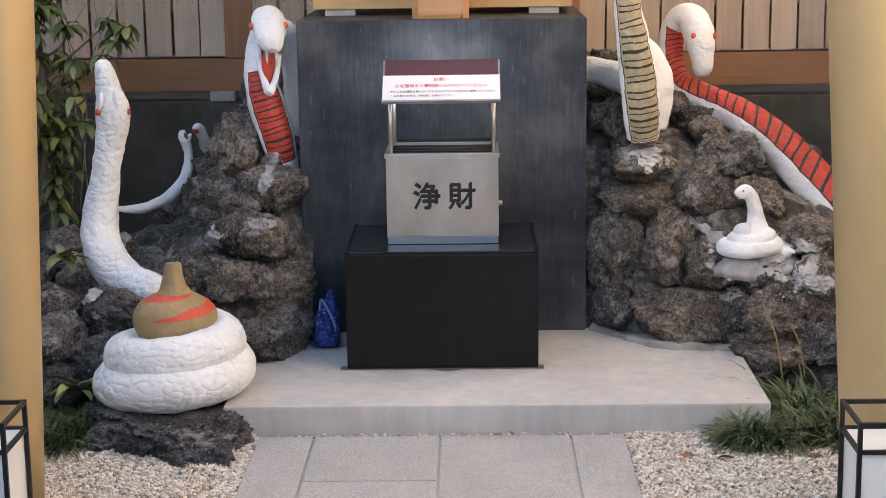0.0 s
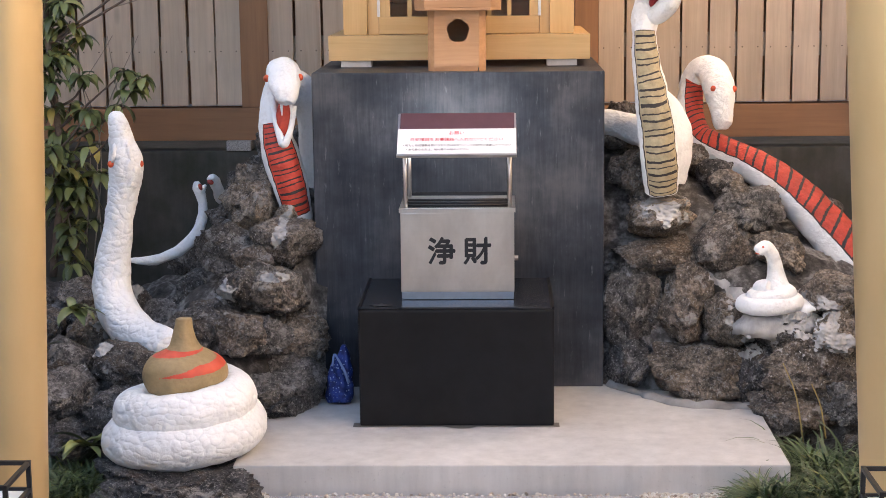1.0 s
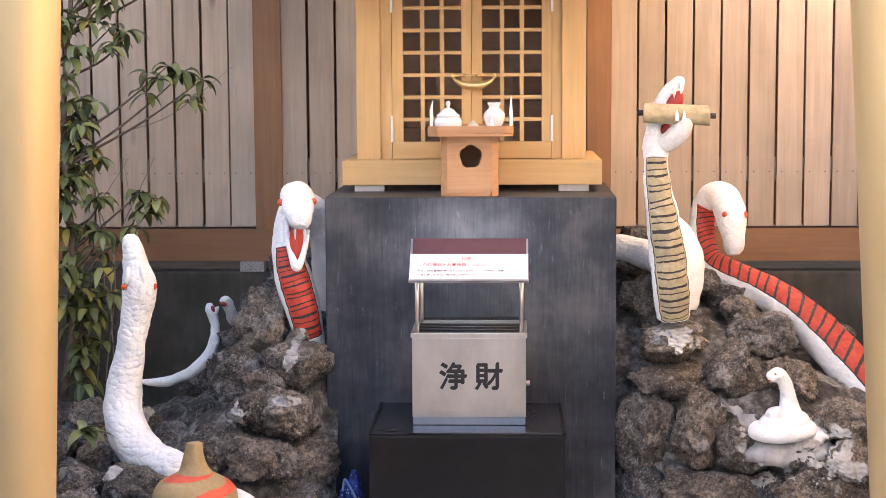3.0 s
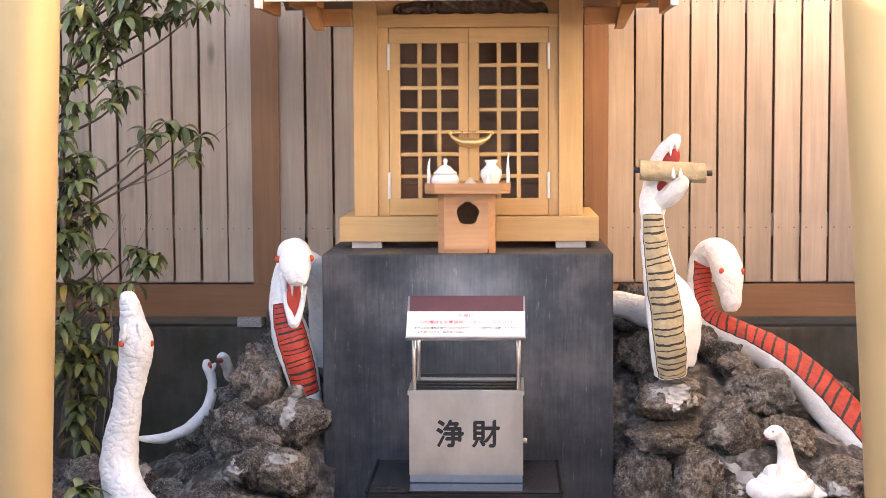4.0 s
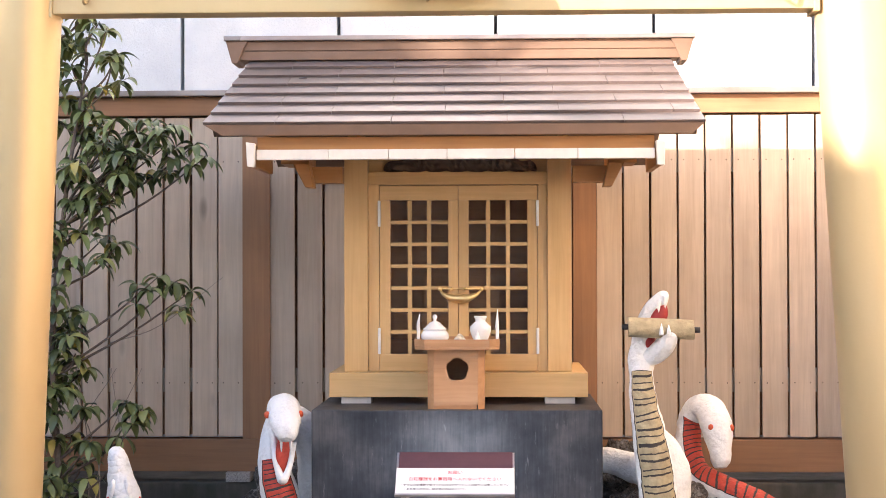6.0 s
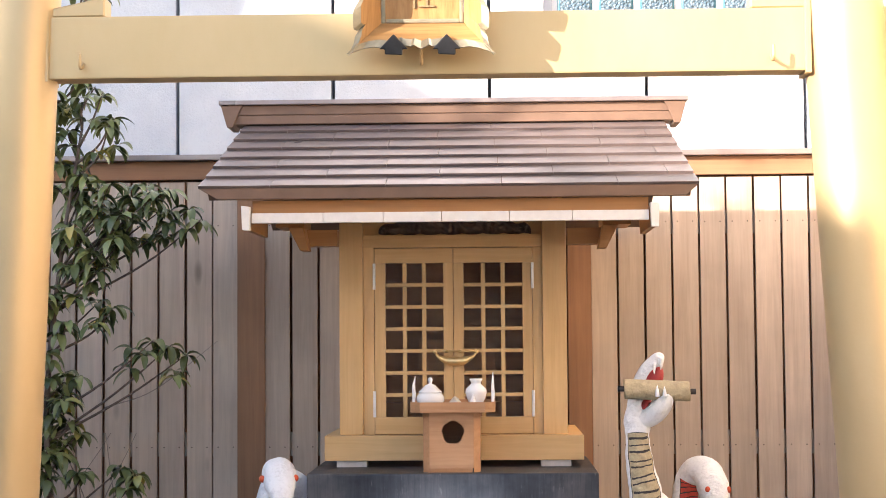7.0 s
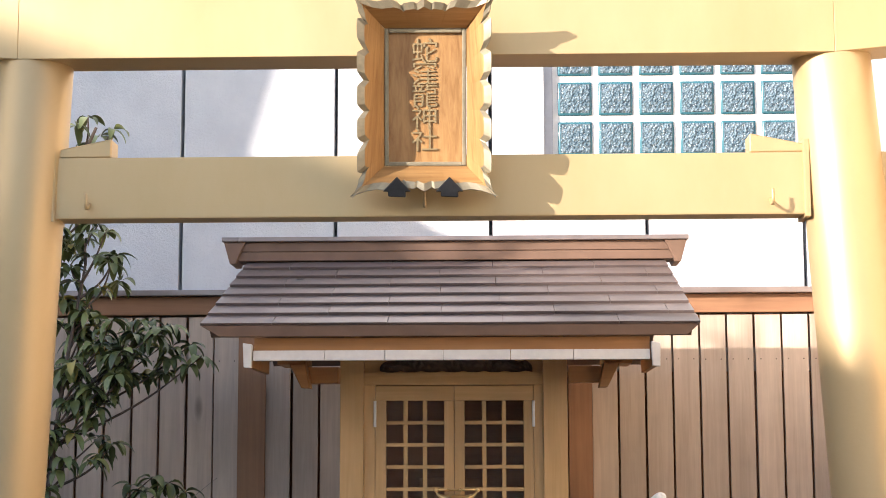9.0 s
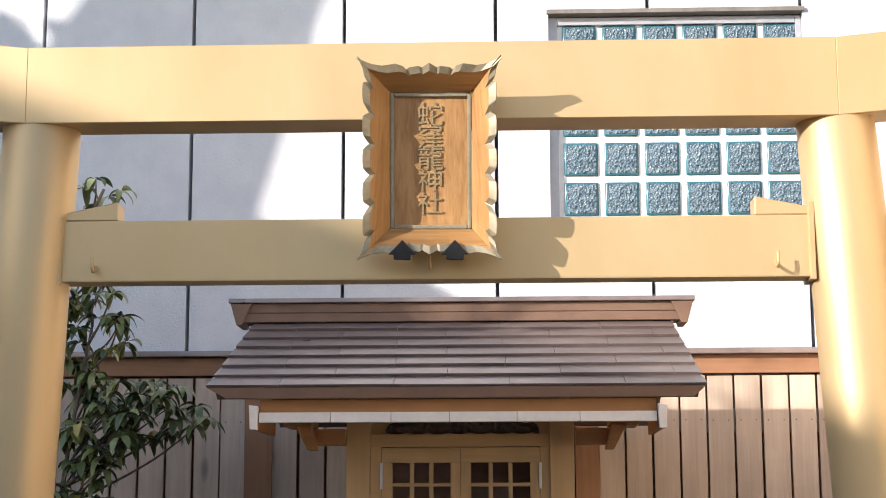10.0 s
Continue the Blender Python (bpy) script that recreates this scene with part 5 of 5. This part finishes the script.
bm = tube([(0.964, 0.475, 0.952, 0.022), (0.963, 0.48, 0.975, 0.036), (0.962, 0.485, 1.02, 0.044), (0.958, 0.495, 1.07, 0.054), (0.952, 0.515, 1.115, 0.058), (0.936, 0.555, 1.155, 0.054), (0.905, 0.60, 1.165, 0.050), (0.876, 0.63, 1.125, 0.048), (0.862, 0.63, 1.06, 0.047), (0.864, 0.61, 0.98, 0.05),
           (0.892, 0.56, 0.905, 0.058), (0.985, 0.5, 0.858, 0.060), (1.10, 0.42, 0.806, 0.066), (1.217, 0.35, 0.718, 0.074), (1.330, 0.28, 0.600, 0.081), (1.44, 0.2, 0.472, 0.086), (1.55, 0.12, 0.32, 0.1)], 1000, 96, mats=red_back, up=(0.36, -0.62, 0.70))
roughen(bm, 0.004)
ball((0.928, 0.462, 1.103), (0.012, 0.011, 0.013), (0, 0, 0), bm, 2, 3)
ball((1.006, 0.478, 1.10), (0.009, 0.010, 0.013), (0, 0, 0), bm, 2, 3)
statue("snake_statue", bm, [WHITE_PLASTER, RED_BELLY, BLACK_LINE, EYE], "long white snake with red belly bending its head down")

# the small coiled one
coil = []
for k in range(50):
    t = k / 49
    w = math.radians(-20 + 980 * t)
    r = 0.104 * (1 - 0.70 * t)
    coil.append((1.05 + r * math.cos(w) * 1.05, -0.20 + r * math.sin(w), 0.420 + 0.075 * t, 0.025 + 0.003 * math.sin(t * 9)))
bm = tube([(1.185, -0.255, 0.428, 0.004), (1.165, -0.25, 0.430, 0.014)] + coil, 200, 20, up=(0, 0, 1))
tube([(1.068, -0.18, 0.47, 0.060), (1.066, -0.18, 0.50, 0.040), (1.063, -0.18, 0.535, 0.029), (1.056, -0.185, 0.575, 0.024), (1.043, -0.19, 0.608, 0.022), (1.024, -0.195, 0.626, 0.025), (1.003, -0.20, 0.622, 0.021), (0.990, -0.20, 0.613, 0.014)], 50, 20, bm)
roughen(bm, 0.003)
ball((1.012, -0.217, 0.631), (0.006, 0.005, 0.006), (0, 0, 0), bm, 2, 1)
ball((0.995, -0.212, 0.610), (0.009, 0.008, 0.0025), (0, 12, 0), bm, 2, 1)
statue("snake_statue", bm, [WHITE_PLASTER, EYE], "small white coiled snake resting on pale mortar")

# the two thin ones at the back
bm = tube([(-1.232, 0.33, 0.50, 0.008), (-1.16, 0.36, 0.490, 0.018), (-1.083, 0.40, 0.507, 0.021), (-1.025, 0.45, 0.545, 0.022), (-0.985, 0.48, 0.612, 0.020), (-0.978, 0.49, 0.68, 0.018), (-0.985, 0.49, 0.72, 0.020), (-0.992, 0.485, 0.745, 0.020), (-0.996, 0.48, 0.77, 0.008)], 90, 18)
tube([(-0.985, 0.49, 0.725, 0.016), (-0.972, 0.475, 0.745, 0.012), (-0.962, 0.465, 0.758, 0.005)], 16, 12, bm)
roughen(bm, 0.004)
ball((-0.980, 0.470, 0.750), (0.008, 0.012, 0.014), (0, -25, 0), bm, 2, 1)
statue("snake_statue", bm, [WHITE_PLASTER, plain("dull_red_mouth", (0.28, 0.04, 0.03), 0.6)], "thin white snake with a raised open mouth")
bm = tube([(-0.905, 0.62, 0.67, 0.026), (-0.925, 0.58, 0.695, 0.024), (-0.930, 0.55, 0.73, 0.021), (-0.938, 0.53, 0.765, 0.022), (-0.946, 0.51, 0.778, 0.018), (-0.955, 0.495, 0.780, 0.008)], 50, 18)
roughen(bm, 0.004)
ball((-0.948, 0.497, 0.765), (0.014, 0.012, 0.010), (0, 20, 0), bm, 2, 1)
statue("snake_statue", bm, [WHITE_PLASTER, plain("dull_red_throat", (0.28, 0.04, 0.03), 0.6)], "tiny white snake head peeping from the rocks")

# ---- plants ----
def leaf_mat(name, dark, light, rough=0.38):
    m = Mat(name, rough)
    r = m.random(True)
    n = m.noise(30, None, 4)
    c = m.ramp(r, (0.0, dark), (0.7, light), (0.93, tuple(min(1, v * 1.5) for v in light)), (1.0, (light[0] * 2.4, light[1] * 1.6, light[2])))
    c = m.mix(0.4, c, m.ramp(n, (0.3, 0.6), (0.7, 1.0)), "MULTIPLY")
    m.colour(c).bump(n, 0.001, 0.4)
    m.b.inputs["Subsurface Weight"].default_value = 0.0
    return m.m


LEAF = leaf_mat("evergreen_leaf", (0.070, 0.092, 0.029), (0.195, 0.22, 0.078), 0.34)
BLADE = leaf_mat("lily_turf_blade", (0.022, 0.045, 0.018), (0.085, 0.125, 0.05), 0.45)
BARK = plain("grey_brown_bark", (0.15, 0.11, 0.085), 0.9, 0, 0.3, 60, 0.002)
TWIG = plain("pale_dry_twig", (0.30, 0.25, 0.21), 0.9, 0, 0.2, 60)


def add_leaf(verts, faces, at, way, length, width, droop, rnd):
    """A folded, drooping leaf of eight faces."""
    way = Vector(way).normalized()
    side = way.cross(Vector((0, 0, 1)))
    side = side.normalized() if side.length > 0.05 else Vector((1, 0, 0))
    side = (side + Vector((0, 0, rnd.uniform(-0.5, 0.5)))).normalized()
    p, d = Vector(at), way.copy()
    base = len(verts)
    steps = 7
    for k in range(steps):
        u = k / (steps - 1)
        w = width * math.sin(math.pi * min(1.0, 0.03 + 0.97 * u ** 0.8)) ** 0.75 * (1 - 0.15 * u) * 0.5
        nrm = side.cross(d).normalized()
        verts += [p - side * w + nrm * w * 0.35, p.copy(), p + side * w + nrm * w * 0.35]
        p = p + d * length / (steps - 1)
        d = (d + Vector((0, 0, -droop * 0.66))).normalized()
    for k in range(steps - 1):
        a = base + 3 * k
        faces += [(a, a + 1, a + 4, a + 3), (a + 1, a + 2, a + 5, a + 4)]


def raw(name, verts, faces, mat, smooth=True):
    me = bpy.data.meshes.new(name)
    me.from_pydata([tuple(v) for v in verts], [], faces)
    me.materials.append(mat)
    if smooth:
        me.shade_smooth()
    return new(name, me)


rnd = random.Random(11)
tree = thing("evergreen_tree", (-1.72, 0.85, 0.35), "slender evergreen tree with drooping glossy leaves", "tree")
TRUNKS = [[(-1.74, 0.86, 0.30, 0.028), (-1.70, 0.85, 0.9, 0.025), (-1.68, 0.84, 1.5, 0.022), (-1.66, 0.83, 2.1, 0.019), (-1.60, 0.80, 2.7, 0.013), (-1.45, 0.78, 3.06, 0.006)],
          [(-1.66, 0.84, 0.34, 0.016), (-1.60, 0.82, 0.8, 0.014), (-1.62, 0.80, 1.4, 0.012), (-1.56, 0.78, 2.0, 0.009), (-1.48, 0.78, 2.5, 0.005)]]
for t in TRUNKS:
    part("trunk", tube(t, 40, 12), BARK, tree, smooth=True)
CLUSTERS = [(-1.36, 2.52), (-1.59, 2.44), (-1.52, 2.35), (-1.6, 2.26), (-1.5, 2.21), (-1.43, 2.21), (-1.34, 2.25), (-1.24, 2.27), (-1.14, 2.24), (-1.06, 2.18), (-1.03, 2.12), (-1.39, 2.13), (-1.3, 2.13), (-1.2, 2.16), (-1.54, 2.07), (-1.41, 2.07), (-1.32, 2.05), (-1.37, 1.97), (-1.6, 1.83), (-1.36, 1.77), (-1.43, 1.80), (-1.19, 1.645), (-1.12, 1.63), (-1.075, 1.59)]
CLUSTERS_3 = [(-1.58, 1.52), (-1.52, 1.42), (-1.60, 1.22), (-1.50, 1.28), (-1.57, 1.12), (-1.51, 0.92), (-1.58, 0.80), (-1.52, 0.64), (-1.46, 0.86), (-1.44, 0.74), (-1.46, 2.16), (-1.27, 2.10), (-1.17, 2.22), (-1.38, 2.20), (-1.50, 2.72), (-1.44, 2.66), (-1.55, 2.80)]
CLUSTERS_2 = [(-1.59, 1.6), (-1.58, 1.43), (-1.61, 1.32), (-1.55, 1.21), (-1.31, 1.15), (-1.25, 1.12), (-1.46, 1.0), (-1.59, 0.87), (-1.56, 0.72), (-1.61, 2.62), (-1.46, 3.07), (-1.40, 3.05), (-1.58, 2.65), (-1.51, 2.6), (-1.37, 2.61), (-1.34, 2.48), (-1.55, 2.49), (-1.54, 0.79), (-1.5, 0.54), (-1.58, 0.53), (-1.61, 0.67), (-1.45, 2.30), (-1.26, 2.20), (-1.49, 1.95), (-1.52, 1.72), (-1.50, 1.50), (-1.53, 1.34), (-1.48, 1.12), (-1.55, 1.02)]
verts, faces = [], []
limbs = []
for n, (x, z) in enumerate(CLUSTERS + CLUSTERS_2 + CLUSTERS_3):
    y = 0.80 + rnd.uniform(-0.16, 0.14)
    # a limb from the stem, rising outward
    best = min((Vector(g[:3]) for t in TRUNKS for g in glide(t, 30)), key=lambda g: abs(g.z - (z - 0.55 * (x + 1.7))) + 0.4 * abs(g.x - x))
    tip = Vector((x, y, z + 0.02))
    mid = best.lerp(tip, 0.55) + Vector((rnd.uniform(-0.03, 0.03), rnd.uniform(-0.04, 0.04), -0.02))
    limbs.append(tube([(*best, 0.006), (*mid, 0.0045), (*tip, 0.002)], 14, 7))
    for whorl in range(rnd.randint(2, 4)):
        o = tip - (tip - mid).normalized() * (0.055 * whorl + rnd.uniform(0, 0.02)) + (Vector((rnd.gauss(0, 0.03), rnd.gauss(0, 0.04), rnd.gauss(0, 0.03))) if whorl else Vector())
        turn = rnd.uniform(0, 6.28)
        many = rnd.randint(5, 8)
        for k in range(many):
            w = turn + 2 * math.pi * k / many + rnd.uniform(-0.3, 0.3)
            way = Vector((math.cos(w), math.sin(w) * 0.9, rnd.uniform(-0.55, 0.45)))
            add_leaf(verts, faces, o + way * 0.006, way, rnd.uniform(0.065, 0.105), rnd.uniform(0.028, 0.042), rnd.uniform(0.25, 0.75), rnd)
for b in limbs:
    part("limb", b, BARK, tree, smooth=True)
crown = raw("crown", verts, faces, LEAF)
under(crown, tree)
tagged(crown, "many glossy drooping green leaves", kind="stuff")
# a taller tree added out of view, placed so its leaves dapple the fence
shade_tree = thing("evergreen_tree", (-4.2, -2.6, 0.0), "unseen added evergreen tree that dapples the fence", "tree")
part("trunk", tube([(-4.2, -2.6, 0.0, 0.05), (-4.22, -2.6, 2.0, 0.04), (-4.15, -2.55, 3.6, 0.025), (-4.08, -2.5, 4.3, 0.008)], 30, 12), BARK, shade_tree, smooth=True)
sr = random.Random(23)
verts, faces = [], []
for k in range(13):
    tip = Vector((sr.uniform(-4.55, -3.75), -2.5 + sr.uniform(-0.25, 0.25), sr.uniform(3.98, 4.36)))
    root = Vector((-4.14, -2.54, tip.z - 0.35))
    part("limb", tube([(*root, 0.010), (*root.lerp(tip, 0.6), 0.007), (*tip, 0.003)], 10, 6), BARK, shade_tree, smooth=True)
    for n in range(sr.randint(5, 9)):
        w = sr.uniform(0, 6.28)
        add_leaf(verts, faces, tip, (math.cos(w), math.sin(w), sr.uniform(-0.5, 0.4)), sr.uniform(0.08, 0.12), sr.uniform(0.03, 0.045), 0.4, sr)
crown = raw("crown", verts, faces, LEAF)
under(crown, shade_tree)
tagged(crown, "sparse green leaves", kind="stuff")
# bare thin twigs
twigs = thing("bare_twigs", (-1.45, 0.86, 0.45), "thin pale leafless twigs beside the tree", "twigs")
for k in range(6):
    x = -1.60 + 0.035 * k
    part("twig", tube([(x, 0.86, 0.4, 0.003), (x + rnd.uniform(-0.05, 0.08), 0.86, 0.9, 0.0025), (x + rnd.uniform(-0.1, 0.2), 0.84, 1.3, 0.0012)], 14, 6), TWIG, twigs)
part("twig", tube([(-1.40, 0.84, 1.40, 0.003), (-1.2, 0.84, 1.47, 0.002), (-0.95, 0.84, 1.66, 0.0008)], 20, 6), TWIG, twigs)
part("twig", tube([(-1.60, 0.80, 0.80, 0.005), (-1.45, 0.7, 0.84, 0.004), (-1.33, 0.6, 0.95, 0.003), (-1.27, 0.55, 1.08, 0.0015)], 20, 7), BARK, twigs)

# broad-leaved plants at the foot of the left bank
for px, py, pz, n_, spread in ((-1.13, -0.78, 0.12, 12, 0.13), (-1.28, -0.30, 0.44, 10, 0.12), (-1.36, -0.5, 0.34, 9, 0.11)):
    verts, faces = [], []
    for k in range(n_):
        w = rnd.uniform(0, 6.28)
        add_leaf(verts, faces, (px + rnd.uniform(-0.02, 0.02), py, pz), (math.cos(w), math.sin(w) - 0.3, rnd.uniform(0.2, 1.0)), rnd.uniform(0.09, spread), rnd.uniform(0.03, 0.045), rnd.uniform(0.25, 0.45), rnd)
    tagged(raw("small_shrub", verts, faces, LEAF), "low shrub with broad green leaves", "shrub")


def turf(name, label, spots, count, length):
    """Strap-leaved tufts: arching blades, each a strip of five steps."""
    verts, faces = [], []
    for cx, cy, rx, ry in spots:
        for k in range(count):
            w, r = rnd.uniform(0, 6.28), math.sqrt(rnd.random())
            x, y = cx + rx * r * math.cos(w), cy + ry * r * math.sin(w)
            out = Vector((math.cos(w) * r + rnd.gauss(0, 0.5), math.sin(w) * r + rnd.gauss(0, 0.5), 0))
            d = (out * 0.85 + Vector((0, 0, 0.8))).normalized()
            p = Vector((x, y, max(0.0, mound(x, y) - 0.02)))
            L, wd = length * rnd.uniform(0.55, 1.2), rnd.uniform(0.0028, 0.0055)
            side = d.cross(Vector((out.y + 0.01, -out.x, 0.2))).cross(d).normalized()
            base = len(verts)
            for s in range(6):
                u = s / 5
                verts += [p - side * wd * (1 - u ** 2.2), p + side * wd * (1 - u ** 2.2)]
                p = p + d * L / 5
                d = (d + out.normalized() * 0.20 + Vector((0, 0, -0.34 * (0.4 + u)))).normalized()
            for s in range(5):
                a = base + 2 * s
                faces.append((a, a + 1, a + 3, a + 2))
    return tagged(raw(name, verts, faces, BLADE), label, "grass", kind="stuff")


turf("lily_turf", "dark green arching lily turf beside the slab", [(1.06, -0.93, 0.10, 0.12), (1.16, -0.80, 0.13, 0.14), (1.20, -0.98, 0.14, 0.10), (1.10, -0.68, 0.06, 0.10), (1.28, -0.86, 0.10, 0.15), (0.95, -1.02, 0.06, 0.05), (0.90, -1.0, 0.04, 0.03)], 330, 0.135)
turf("lily_turf", "long yellowed straps of lily turf over the slab edge", [(1.06, -0.66, 0.05, 0.08), (1.16, -0.74, 0.08, 0.08)], 26, 0.26)
turf("lily_turf", "dark green lily turf beside the coiled snake", [(-1.16, -0.98, 0.08, 0.10), (-1.22, -0.86, 0.10, 0.12), (-1.10, -0.90, 0.05, 0.06)], 420, 0.14)
STALK = plain("dry_yellow_stalk", (0.36, 0.27, 0.10), 0.8)
for x, y, dx, h in ((1.10, -0.55, -0.07, 0.26), (1.18, -0.5, -0.05, 0.18)):
    b = tube([(x, y, 0.06, 0.003), (x + dx * 0.4, y, 0.06 + h * 0.6, 0.0025), (x + dx, y, 0.06 + h, 0.0015)], 12, 6)
    whole("dry_stalk", b, STALK, "dry yellow grass stalk", "stalk")

# ---- paving, gravel ----
paving = thing("stone_path", (0, -3, 0), "pale flamed granite paving path", "path", kind="structure")
bed = part("bed", box(-0.552, 0.556, -7.5, -0.925, -0.03, 0.006), SLAB, paving)
for x0, x1, first in ((-0.548, -0.386, -1.60), (-0.378, -0.004, -1.334), (0.004, 0.388, -1.72), (0.396, 0.552, -1.52)):
    y1 = -0.93
    y0 = first
    while y1 > -7.3:
        tile_me = finish(box(x0, x1, y0 + 0.003, y1 - 0.003, -0.01, 0.014, 0.002), "paving_slab", GRANITE)
        piece("paving_slab", tile_me, paving, Matrix.Identity(4))
        y1, y0 = y0, y0 - 0.80


def gravel_mat():
    m = Mat("pale_gravel", 0.85)
    r = m.random(True)
    n = m.noise(160, None, 4)
    c = m.ramp(r, (0.0, (0.28, 0.22, 0.17)), (0.10, (0.50, 0.41, 0.32)), (0.45, (0.66, 0.57, 0.47)), (0.8, (0.76, 0.70, 0.61)), (1.0, (0.84, 0.81, 0.76)))
    return m.colour(m.mix(0.3, c, m.ramp(n, (0.3, 0.6), (0.7, 1.0)), "MULTIPLY")).bump(n, 0.001).m


gr = np.random.RandomState(3)
cube = np.array([(a, b, c) for a in (-1, 1) for b in (-1, 1) for c in (-1, 1)], float) * 0.62
octa = np.array([(1, 0, 0), (-1, 0, 0), (0, 1, 0), (0, -1, 0), (0, 0, 1), (0, 0, -1)], float)
stone = np.concatenate([cube, octa])
tri = [(8, 4, 6), (8, 6, 7), (8, 7, 5), (8, 5, 4), (9, 0, 1), (9, 1, 3), (9, 3, 2), (9, 2, 0), (10, 2, 3), (10, 3, 7), (10, 7, 6), (10, 6, 2), (11, 0, 4), (11, 4, 5), (11, 5, 1), (11, 1, 0), (12, 1, 5), (12, 5, 7), (12, 7, 3), (12, 3, 1), (13, 0, 2), (13, 2, 6), (13, 6, 4), (13, 4, 0)]
tri = np.array(tri)
V, Fc = [], []
count = 0
for x0, x1, y0, y1, many in ((-1.35, -0.552, -1.75, -0.90, 14500), (0.556, 1.40, -1.75, -0.88, 14500), (-0.5, 0.9, -0.935, -0.912, 260)):
    for k in range(many):
        x, y = gr.uniform(x0, x1), gr.uniform(y0, y1)
        s = gr.uniform(0.003, 0.0066) * gr.uniform(0.8, 1.25)
        a, b = gr.uniform(0, 6.28, 2)
        ca, sa, cb, sb = math.cos(a), math.sin(a), math.cos(b), math.sin(b)
        R = np.array([[ca, -sa, 0], [sa, ca, 0], [0, 0, 1]]) @ np.array([[1, 0, 0], [0, cb, -sb], [0, sb, cb]])
        p = (stone * gr.uniform(0.65, 1.25, (14, 1)) * np.array([1.2, 1.0, 0.75]) * s) @ R.T
        V.append(p + np.array([x, y, 0.006 + gr.uniform(0, 0.008)]))
        Fc.append(tri + 14 * count)
        count += 1
gravel = raw("gravel", np.concatenate(V), np.concatenate(Fc).tolist(), gravel_mat(), False)
tagged(gravel, "pale beige gravel either side of the path", "gravel", kind="stuff")
sand = box(-1.6, -0.5525, -2.6, -0.86, -0.01, 0.004)
whole("gravel_bed", sand, plain("fine_gravel_bed", (0.34, 0.29, 0.24), 0.95, 0, 0.4, 140, 0.006), "packed bed under the gravel", "ground", kind="structure")
sand = box(0.5565, 1.6, -2.6, -0.86, -0.01, 0.004)
whole("gravel_bed", sand, plain("fine_gravel_bed_right", (0.34, 0.29, 0.24), 0.95, 0, 0.4, 140, 0.006), "packed bed under the gravel", "ground", kind="structure")
DRY = plain("dry_brown_leaf", (0.26, 0.10, 0.05), 0.8, 0, 0.3, 60)
for k, (x, y) in enumerate(((1.06, -1.16), (0.93, -1.03), (0.73, -1.12), (0.80, -1.17), (-0.55, -0.905), (0.90, -0.99))):
    verts, faces = [], []
    add_leaf(verts, faces, (x, y, 0.018 + (0.02 if k == 1 else 0)), (math.cos(k * 2.1), math.sin(k * 2.1), 0.25), 0.05, 0.026, 0.2, rnd)
    tagged(raw("fallen_leaf", verts, faces, DRY), "dry brown fallen leaf on the gravel", "leaf", "fallen leaves")

# ---- lanterns at the gate's feet ----
LAMPWHITE = plain("white_acrylic_panel", (0.80, 0.81, 0.82), 0.4, 0, 0.02, 10, 0.0)
for x0, top in ((-1.205, 0.398), (1.0, 0.383)):
    x1, y0, y1 = x0 + 0.205, -2.0, -1.8
    lantern = thing("box_lantern", ((x0 + x1) / 2, -1.9, 0), "white box lantern in a black square metal frame", "lantern", "lanterns by the gate")
    t = 0.011
    for x in (x0, x1 - t):
        for y in (y0, y1 - t):
            part("post", box(x, x + t, y, y + t, 0.0, top, 0.001), IRON, lantern)
    for z in (top - t, top - 0.078):
        for y in (y0, y1 - t):
            part("rail", box(x0 + t, x1 - t, y + 0.0004, y + t - 0.0004, z, z + t - 0.0005, 0.001), IRON, lantern)
        for x in (x0, x1 - t):
            part("rail", box(x + 0.0004, x + t - 0.0004, y0 + t, y1 - t, z, z + t - 0.0005, 0.001), IRON, lantern)
    part("diffuser", box(x0 + t + 0.001, x1 - t - 0.001, y0 + t * 0.6, y1 - t * 0.6, 0.012, top - 0.075, 0.001), LAMPWHITE, lantern, "white acrylic box")

# ---- the blue cloth bag beside the cabinet ----
def bag_mat():
    m = Mat("printed_blue_cloth", 0.7)
    d = m.cells(95, None)
    n = m.noise(40, None, 4)
    c = m.ramp(n, (0.38, (0.008, 0.018, 0.11)), (0.62, (0.02, 0.05, 0.26)))
    c = m.mix(m.ramp(d, (0.20, 0.7), (0.28, 0.0)), c, (0.36, 0.48, 0.66))
    return m.colour(c).bump(n, 0.002).m


bag = thing("blue_bag", (-0.40, -0.21, 0.1), "printed dark blue cloth bag leaning on the plinth", "bag")
bm = tube([(-0.405, -0.215, 0.101, 0.040), (-0.405, -0.21, 0.125, 0.047), (-0.402, -0.205, 0.18, 0.044), (-0.395, -0.20, 0.24, 0.032), (-0.388, -0.195, 0.275, 0.018), (-0.384, -0.193, 0.296, 0.008)], 70, 40)
for v in bm.verts:
    v.co.y = -0.21 + (v.co.y + 0.21) * 0.75
    v.co += Vector(noise.noise_vector(v.co * 26)) * 0.010 + Vector((0, 0.006 * math.sin(v.co.x * 160 + v.co.z * 30), 0))
    v.co.z = max(v.co.z, 0.1012)
part("cloth", bm, bag_mat(), bag, smooth=True)
bm = tube([(-0.425, -0.235, 0.235, 0.004), (-0.418, -0.24, 0.275, 0.004), (-0.405, -0.245, 0.262, 0.004), (-0.385, -0.25, 0.225, 0.005), (-0.37, -0.245, 0.18, 0.006)], 40, 10, squash=0.5)
part("strap", bm, plain("pale_blue_piping", (0.16, 0.24, 0.48), 0.7), bag)
